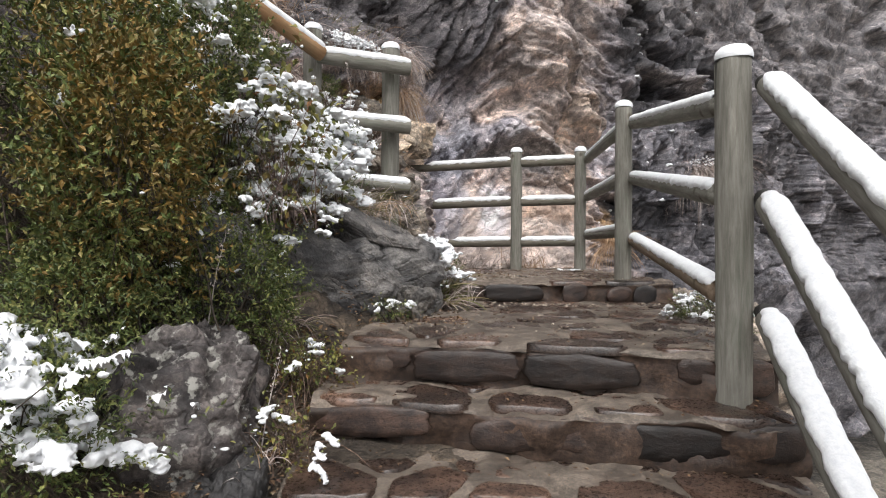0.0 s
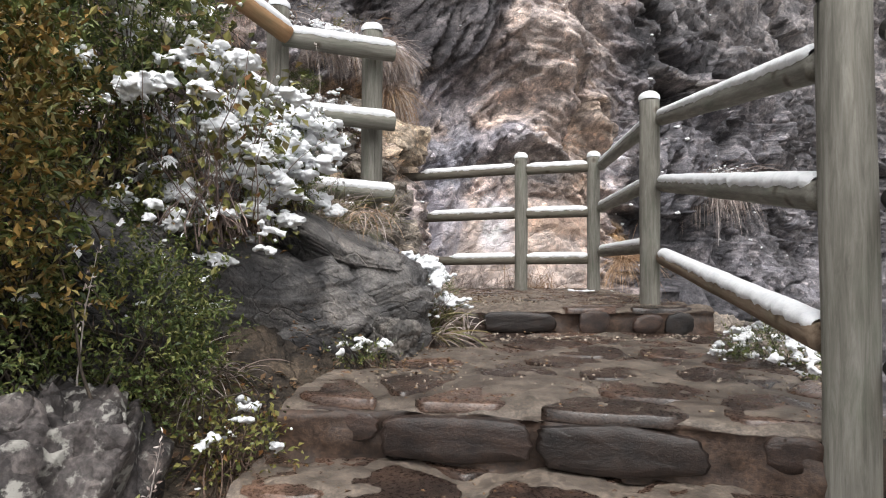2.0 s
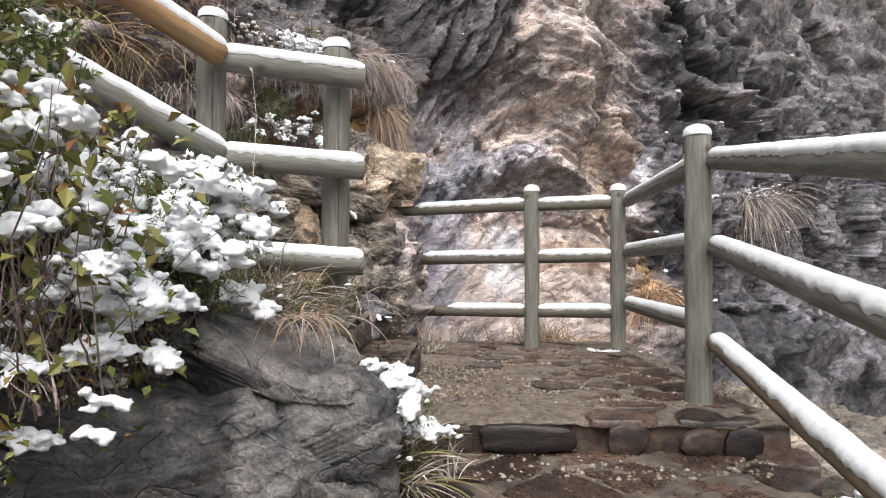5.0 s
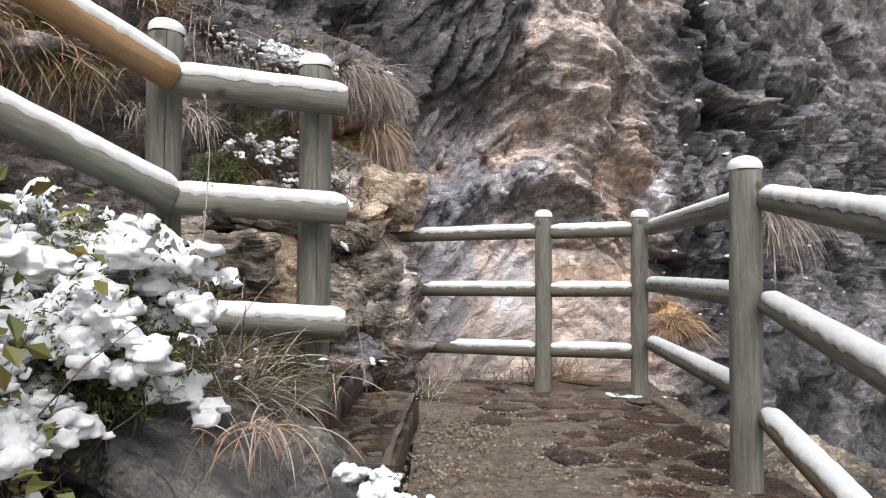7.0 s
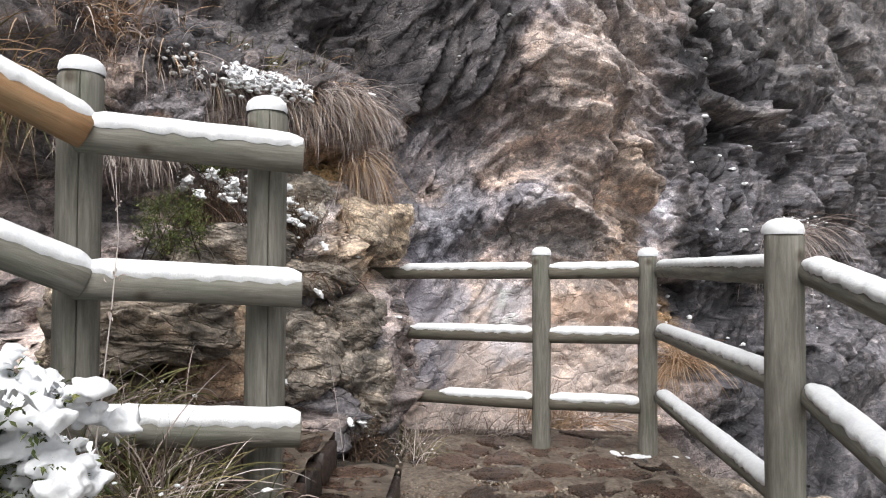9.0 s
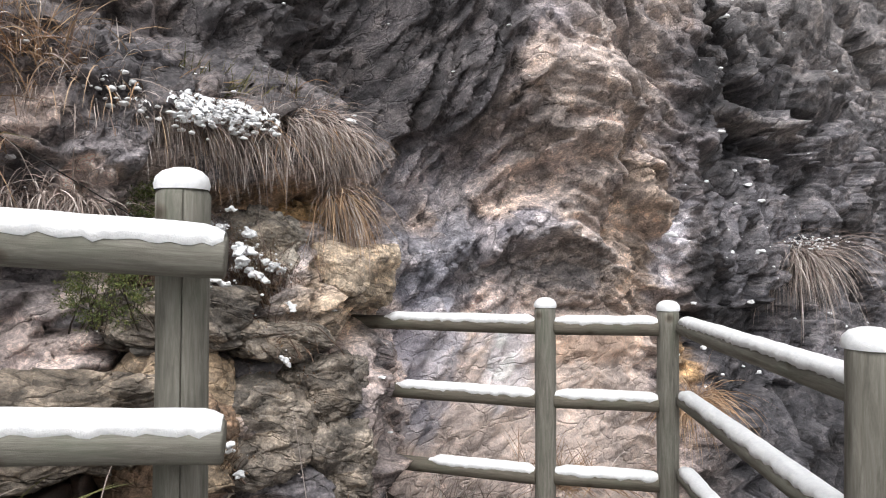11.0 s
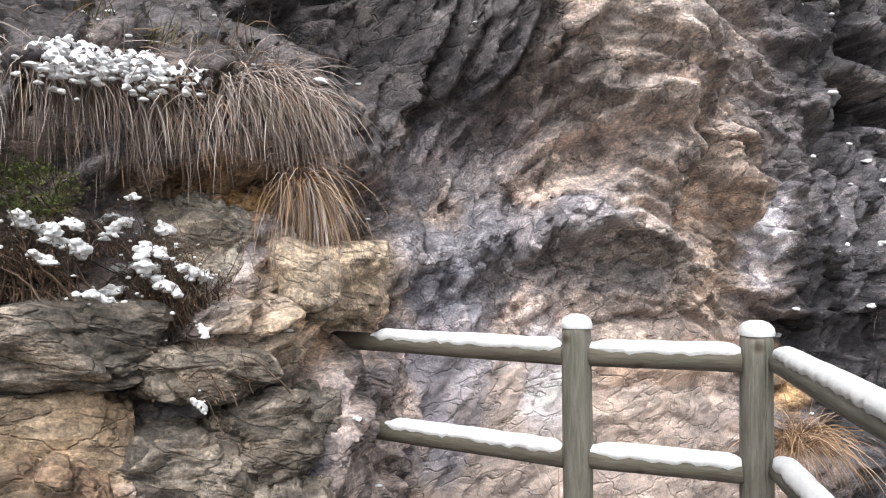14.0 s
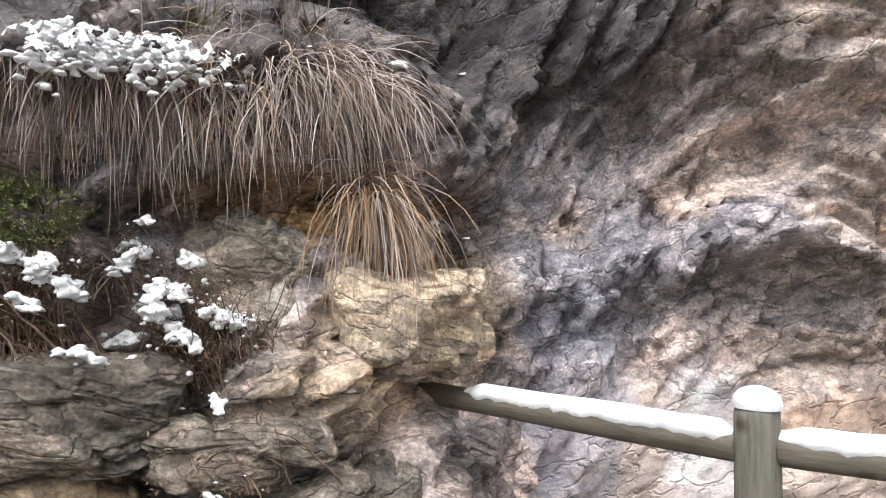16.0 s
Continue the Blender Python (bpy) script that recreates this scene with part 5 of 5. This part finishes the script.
bush("small weed in a joint of the step", (0.2, 2.33, 0.86), (0.05, 0.03, 0.03), 24, PALE_LEAF, 44, (0.014, 0.008), 4, 0, (0.006, 0.016), 14, 0.3, sprig_len=0.03, foot=(0.2, 2.34, 0.835), stem=TWIG, drape=False)

tussock("green and straw grass tuft beside the steps, snow on it", (0.0, 3.36, 1.03), (0.11, 0.1, 0.02), 420, 0.23, GREEN_GRASS, 51, (0.25, -0.2, 0.9), 1.1, 0.4, 26, (0.01, 0.026), (0.1, 0.1, 0.08), (-0.03, -0.03, 0.12), more=(STRAW, 0.5))
tussock("long straw grass under the fence's lower rail", (-0.42, 3.62, 1.48), (0.16, 0.1, 0.04), 330, 0.3, GREEN_GRASS, 52, (0.35, -0.3, 0.8), 1.2, 0.4, 10, (0.008, 0.02), (0.2, 0.1, 0.05), (0, 0, 0.1), width=0.001, more=(STRAW, 0.55))
tussock("thin green grass beside the snowy juniper", (-0.75, 3.45, 1.55), (0.2, 0.1, 0.04), 200, 0.42, GREEN_GRASS, 53, (0.1, -0.2, 0.9), 0.9, 0.4, width=0.0015, more=(STRAW, 0.4))

bush("snow-dusted grey-green herb beside the steps", (-0.02, 3.4, 1.17), (0.1, 0.1, 0.15), 170, BOX_LEAF, 45, (0.018, 0.005), 7, 90, (0.01, 0.028), 50, 0.35, sprig_len=0.05, foot=(-0.04, 3.38, 1.0), stem=TWIG_PALE, drape=False)
bush("snow-laden brush hanging over the slate", (-0.58, 2.84, 1.5), (0.13, 0.16, 0.18), 150, PALE_LEAF, 46, (0.018, 0.009), 5, 110, (0.012, 0.032), 200, 0.4, sprig_len=0.06, foot=(-0.62, 2.9, 1.4), stem=TWIG_PALE, hollow=0.2, droop=0.9, thick=0.7, drape=False)
bush("snowy green shrub at the foot of the bramble", (-0.78, 2.62, 1.42), (0.14, 0.14, 0.14), 320, BOX_LEAF, 47, (0.016, 0.007), 8, 40, (0.01, 0.028), 40, 0.35, sprig_len=0.06, foot=(-0.8, 2.7, 1.15))
tussock("olive and straw grass at the fence posts' feet", (-0.62, 3.74, 1.5), (0.34, 0.08, 0.05), 620, 0.3, GREEN_GRASS, 59, (0.0, -0.2, 0.9), 1.2, 0.45, width=0.0016, more=(STRAW, 0.5))
tussock("straw grass on the side stairs' edge", (-0.85, 4.1, 1.62), (0.3, 0.3, 0.05), 620, 0.26, STRAW, 60, (0.2, -0.2, 0.7), 1.4, 0.5, 14, (0.008, 0.02), more=(GREEN_GRASS, 0.5))

# growth on the ledges of the cliff
ALONG = np.array([[0.62, 0.58, -0.06], [-0.1, 0.1, 0.0], [0.0, 0.0, 0.08]])
tussock("great hanging tussock of grey straw grass, snow on its crown", (-0.92, 5.36, 2.91), ALONG * 0.62, 4300, 0.31, STRAW, 61, (0.5, -0.5, 0.6), 2.9, 0.5, 130, (0.014, 0.045), [[0.2, 0.18, 0.0], [0.1, -0.1, -0.06], [0, 0, 0.04]], (0.12, -0.09, 0.04), more=(OCHRE_STRAW, 0.1), width=0.0016, wander=0.4)
tussock("hanging tussock of grey straw grass on the cliff corner", (-0.5, 5.74, 2.95), ALONG * 0.28, 1900, 0.36, STRAW, 62, (0.6, -0.4, 0.6), 2.8, 0.55, more=(OCHRE_STRAW, 0.1), width=0.0016, wander=0.4)
tussock("hanging tuft of ochre grass", (-0.4, 5.84, 2.64), ALONG * 0.13, 900, 0.42, OCHRE_STRAW, 63, (0.5, -0.5, 0.2), 3.0, 0.45, wander=0.45, width=0.0015, more=(STRAW, 0.45))
tussock("olive green grass above the ledge", (-0.85, 5.66, 3.06), ALONG * 0.7, 500, 0.26, GREEN_GRASS, 64, (0.1, -0.2, 1.0), 0.9, 0.4)
tussock("long dry grass on the slope above the stairs", (-1.5, 4.85, 3.05), ALONG * 0.9, 2000, 0.4, OCHRE_STRAW, 65, (0.2, -0.3, 0.8), 1.6, 0.4, 20, (0.012, 0.03), more=(STRAW, 0.45))
tussock("hanging grass with a snow crown on the black cliff", (3.72, 9.6, 2.4), (0.26, 0.24, 0.1), 900, 0.8, STRAW, 66, (0.2, -0.6, 0.5), 2.6, 0.5, 90, (0.014, 0.045), (0.26, 0.26, 0.08), (0, -0.2, 0.15), 0.003)
tussock("rust-coloured grass at the foot of the pale wall", (0.85, 6.55, 1.05), (0.3, 0.12, 0.03), 500, 0.36, OCHRE_STRAW, 67, (0, -0.1, 0.9), 1.2, 0.5, more=(STRAW, 0.3))
tussock("ochre grass growing over the ravine's edge", (1.85, 7.3, 1.35), (0.16, 0.16, 0.05), 500, 0.4, OCHRE_STRAW, 68, (0, -0.3, 0.6), 2.0, 0.4)
tussock("dry grass where the platform meets the outcrop", (-0.05, 5.6, 1.12), (0.16, 0.3, 0.02), 420, 0.22, STRAW, 70, (0.1, -0.2, 0.8), 1.3, 0.6, 10, (0.006, 0.014), width=0.0013, more=(GREEN_GRASS, 0.35))
tussock("dry grass along the platform's rim", (0.35, 6.0, 1.1), (0.5, 0.1, 0.02), 220, 0.2, STRAW, 69, (0, -0.1, 0.9), 1.2, 0.6, 8, (0.008, 0.02))
bush("dark dry heather on the rock with a crown of snow", (-0.66, 5.42, 2.3), (0.17, 0.1, 0.13), 300, LITTER, 71, (0.01, 0.004), 8, 64, (0.009, 0.026), 420, 0.4, sprig_len=0.05, foot=(-0.68, 5.5, 2.15), stem=TWIG, hollow=0.1, droop=0.8, drape=False)
bush("dark dry heather on the rock, snow-flecked", (-0.94, 5.15, 2.38), (0.18, 0.12, 0.14), 220, LITTER, 72, (0.01, 0.004), 8, 60, (0.008, 0.022), 260, 0.4, sprig_len=0.05, foot=(-0.96, 5.22, 2.25), stem=TWIG, hollow=0.1, droop=0.8, drape=False)
bush("round cushion of green moss-like shrub on the rock", (-0.94, 5.2, 2.57), (0.12, 0.1, 0.08), 420, BOX_LEAF, 73, (0.009, 0.005), 9, 0, (0.006, 0.016), 20, 0.2, sprig_len=0.03, foot=(-0.94, 5.28, 2.5))
bush("dense dark green cushion shrub behind the stair fence", (-0.98, 4.88, 2.25), (0.15, 0.1, 0.12), 520, BOX_LEAF, 79, (0.01, 0.005), 9, 0, (0.006, 0.016), 30, 0.25, sprig_len=0.035, foot=(-0.98, 4.95, 2.1))
bush("bare brown twigs trailing down the outcrop", (-0.5, 5.3, 1.95), (0.2, 0.15, 0.25), 60, LITTER, 74, (0.014, 0.007), 3, 10, (0.006, 0.014), 300, 0.4, sprig_len=0.05, foot=(-0.52, 5.42, 1.95), stem=TWIG, hollow=0.1, droop=1.4, drape=False)
bush("dry heather with a little snow at the outcrop's foot", (-0.28, 5.35, 1.28), (0.12, 0.1, 0.1), 120, LITTER, 75, (0.011, 0.005), 6, 26, (0.006, 0.014), 120, 0.4, sprig_len=0.04, foot=(-0.28, 5.4, 1.14), stem=TWIG, hollow=0.1, drape=False)
bush("dry heather with snow behind the fence post", (-0.62, 4.98, 1.66), (0.1, 0.08, 0.1), 120, LITTER, 76, (0.011, 0.005), 6, 36, (0.007, 0.015), 90, 0.4, sprig_len=0.04, foot=(-0.64, 5.02, 1.55), stem=TWIG, hollow=0.1, drape=False)


def scatter(name, label, category, x0, x1, y0, y1, height, n, size, mat, seed):
    """Fallen leaves lying about, each on its own."""
    r = np.random.default_rng(seed)
    x, y = r.uniform(x0, x1, n), r.uniform(y0, y1, n)
    p = np.stack([x, y, height(x, y) + r.uniform(0.004, 0.016, n)], 1)
    keep = fbm(p * 4, 3, seed) > r.uniform(-0.9, 0.5, n)
    p = p[keep]
    n = len(p)
    s = size * r.uniform(0.5, 1.3, n)
    ob = leaf_mesh(name, p, np.stack([r.normal(0, 1, n), r.normal(0, 1, n), r.normal(0, 0.18, n)], 1), np.array([0, 0, 1.0]) + r.normal(0, 0.3, (n, 3)), s, s * 0.55, mat, None)
    return tagged(ob, label, category, kind="stuff")


scatter("fallen_leaves", "small brown dead leaves strewn over the platform", "leaves", -0.1, 1.3, 3.95, 6.1, lambda x, y: 1.117 + 0 * x, 2600, 0.016, LITTER, 81)
scatter("fallen_leaves", "dead leaves and crumbs on the landing", "leaves", -0.3, 1.1, 2.7, 3.9, lambda x, y: 0.985 + (y - 2.5) * 0.016, 700, 0.014, LITTER, 82)
scatter("fallen_leaves", "dead leaves gathered against the outcrop", "leaves", -0.42, 0.1, 2.55, 3.3, lambda x, y: 1.0 + np.maximum(np.interp(y, [2.4, 3.1], [-0.42, -0.1]) - x, 0) * 1.0, 700, 0.02, LITTER, 83)

scatter("fallen_leaves", "dead leaves and crumbs on the lower steps", "leaves", -0.38, 0.95, 1.75, 2.4, lambda x, y: np.where(y > 2.23 - 0.24 * x, 0.99, np.where(y > 1.96 - 0.2 * x, 0.84, 0.69)), 500, 0.014, LITTER, 86)
scatter("fallen_leaves", "dead leaves on the side stairs", "leaves", -0.9, -0.08, 3.95, 4.9, lambda x, y: np.where(x < -0.54, 1.55, np.where(x < -0.32, 1.395, 1.25)), 900, 0.017, LITTER, 87)


def pebbles(label, x0, x1, y0, y1, z, n, size, mat, seed):
    v0, f0 = ico(1)
    r = np.random.default_rng(seed)
    c = np.stack([r.uniform(x0, x1, n), r.uniform(y0, y1, n), np.full(n, z)], 1)
    keep = fbm(c * 3, 3, seed) > r.uniform(-0.8, 0.5, n)
    c = c[keep]
    n = len(c)
    s = size * r.uniform(0.3, 1.0, n) ** 1.6
    v = (v0[None] * (s[:, None] * r.uniform(0.6, 1.2, (n, 3)))[:, None] + c[:, None]).reshape(-1, 3)
    f = (f0[None] + (np.arange(n) * len(v0))[:, None, None]).reshape(-1, 3)
    return tagged(mesh_object("gravel", v, f, mat), label, "gravel", kind="stuff")


GRAVEL = leaf_material("gravel", [(0.1, 0.08, 0.066), (0.2, 0.165, 0.135), (0.36, 0.31, 0.26), (0.14, 0.115, 0.095)], 0.8)
pebbles("loose brown gravel on the platform", -0.1, 1.3, 3.98, 6.1, 1.118, 9000, 0.01, GRAVEL, 91)
pebbles("grit on the landing", -0.2, 1.1, 2.4, 3.75, 0.994, 1100, 0.006, GRAVEL, 92)
pebbles("crumbs of stone below the platform's riser", 0.1, 1.2, 3.45, 3.72, 1.0, 700, 0.011, GRAVEL, 93)

cable, _ = tubes("wire", np.array([[-1.3, 4.72, 2.78]]), np.array([[1.0, 1.18, -0.86]]), np.array([1.75]), 0.003, 0.0, 5, IRON, None, 0.0, 6, 8)
tagged(cable, "thin dark wire strung along the outcrop", "cable")


# ---- small things ----
scatter("fallen_leaves", "dead leaves and litter along the foot of the bank", "leaves", -0.8, -0.36, 1.3, 2.7, lambda x, y: ground_height(x, y)[0] + 0.01, 1500, 0.022, LITTER, 84)
scatter("fallen_leaves", "brown leaf litter on the bank under the shrubs", "leaves", -1.5, -0.3, 2.0, 3.7, lambda x, y: ground_height(x, y)[0] + 0.015, 2200, 0.026, LITTER, 85)
tussock("dry straw and dead stems at the foot of the bank", (-0.5, 1.95, 0.7), (0.1, 0.5, 0.03), 170, 0.11, STRAW, 54, (0.3, -0.3, 0.6), 1.6, 0.7, width=0.0016, more=(OCHRE_STRAW, 0.4))
tussock("straw grass under the bramble", (-0.62, 2.45, 1.0), (0.24, 0.2, 0.04), 200, 0.2, STRAW, 55, (0.3, -0.4, 0.5), 1.8, 0.6, width=0.0016, more=(GREEN_GRASS, 0.5))
tussock("straw grass hanging over the slate", (-0.36, 3.2, 1.5), (0.3, 0.16, 0.03), 80, 0.18, STRAW, 56, (0.4, -0.5, 0.3), 2.2, 0.6, width=0.0014, more=(OCHRE_STRAW, 0.5))
tussock("dry yellow grass on the slope behind the fence", (-1.75, 4.5, 2.75), ALONG * 0.8, 2000, 0.42, OCHRE_STRAW, 57, (0.3, -0.5, 0.7), 1.7, 0.5, 24, (0.012, 0.03), more=(GREEN_GRASS, 0.35), wander=0.3)
tussock("grey straw grass on the rocks behind the fence", (-1.2, 5.0, 2.55), ALONG * 0.4, 500, 0.28, STRAW, 58, (0.4, -0.5, 0.5), 2.4, 0.5, 12, (0.01, 0.024), wander=0.3)
bush("bare purple-brown heath twigs on the outcrop", (-0.58, 5.38, 2.27), (0.2, 0.12, 0.14), 90, LITTER, 77, (0.01, 0.004), 5, 12, (0.006, 0.016), 520, 0.4, sprig_len=0.05, foot=(-0.62, 5.48, 2.25), stem=TWIG_PALE, hollow=0.2, droop=1.0, thick=0.6, drape=False)
bush("bare grey twigs on the outcrop's brow", (-0.8, 5.32, 2.44), (0.22, 0.12, 0.1), 90, LITTER, 78, (0.01, 0.004), 5, 16, (0.006, 0.016), 420, 0.4, sprig_len=0.05, foot=(-0.84, 5.42, 2.38), stem=TWIG_PALE, hollow=0.2, droop=0.9, thick=0.6, drape=False)


def stalk(label, x, y, z, height, lean, seed):
    """A dead flower stalk with a few seed heads."""
    ob, pts = tubes("stalk", np.array([[0.0, 0.0, 0.0]]), np.array([[lean[0], lean[1], 1.0]]), np.array([height]), 0.0026, 0.1, seed, STRAW, None, 0.12, 6, 10)
    ob.location = (x, y, z)
    tagged(ob, label, "plant")
    r = np.random.default_rng(seed)
    tip = pts[0, -5:].repeat(6, 0) + r.normal(0, 0.006, (30, 3))
    leaf_mesh("seed_head", tip, r.normal(0, 1, tip.shape) + np.array([0, 0, 0.6]), r.normal(0, 1, tip.shape), np.full(30, 0.014), np.full(30, 0.005), STRAW, ob)
    return ob


stalk("tall pale dead flower stalk beside the fence", -0.5, 3.42, 1.5, 0.8, (0.06, 0.1), 1)
stalk("dead flower stalk against the outcrop", -0.32, 5.2, 1.15, 0.6, (-0.05, 0.0), 2)
stalk("thin dead stalk on the bank", -0.75, 2.1, 0.95, 0.42, (0.12, -0.1), 3)
stalk("dead stalk beside the lower steps", -0.52, 1.9, 0.7, 0.32, (0.2, -0.1), 4)


def snow_patch(label, places, low, high, seed, flat=0.5):
    r = np.random.default_rng(seed)
    ob = snow_lumps(places, r.uniform(low, high, len(places)) * r.uniform(0.4, 1, len(places)), None, seed, flat, "snow_patch")
    return tagged(ob, label, "snow")


def strewn(x, y, z, spread, n, seed):
    return np.random.default_rng(seed).normal(0, 1, (n, 3)) * np.array(spread) + np.array([x, y, z])


snow_patch("blown snow on the ledges of the black cliff", SHELVES[0], 0.015, 0.05, 1, 0.7)
snow_patch("flecks of snow on the dark upper cliff", SHELVES[1], 0.008, 0.03, 2, 0.6)
snow_patch("flecks of snow on the brown outcrop", SHELVES[2], 0.006, 0.02, 3, 0.5)
snow_patch("small heap of snow by a fence post's foot", strewn(1.02, 5.62, 1.125, (0.05, 0.03, 0.004), 9, 4), 0.01, 0.03, 4)
snow_patch("small heap of snow at the platform's corner", strewn(1.29, 5.6, 1.12, (0.04, 0.03, 0.004), 7, 5), 0.01, 0.03, 5)
snow_patch("thin snow beside the post on the step", strewn(0.97, 2.25, 0.845, (0.04, 0.05, 0.003), 9, 6), 0.01, 0.025, 6)
snow_patch("snow along a twig over the slate", np.stack([np.linspace(-0.86, -0.55, 22), np.linspace(2.36, 2.5, 22), 1.2 + 0.02 * np.sin(np.arange(22))], 1), 0.006, 0.017, 7)
snow_patch("crumbs of snow on the bank's foot", strewn(-0.52, 2.12, 0.8, (0.06, 0.2, 0.02), 22, 8), 0.006, 0.018, 8)
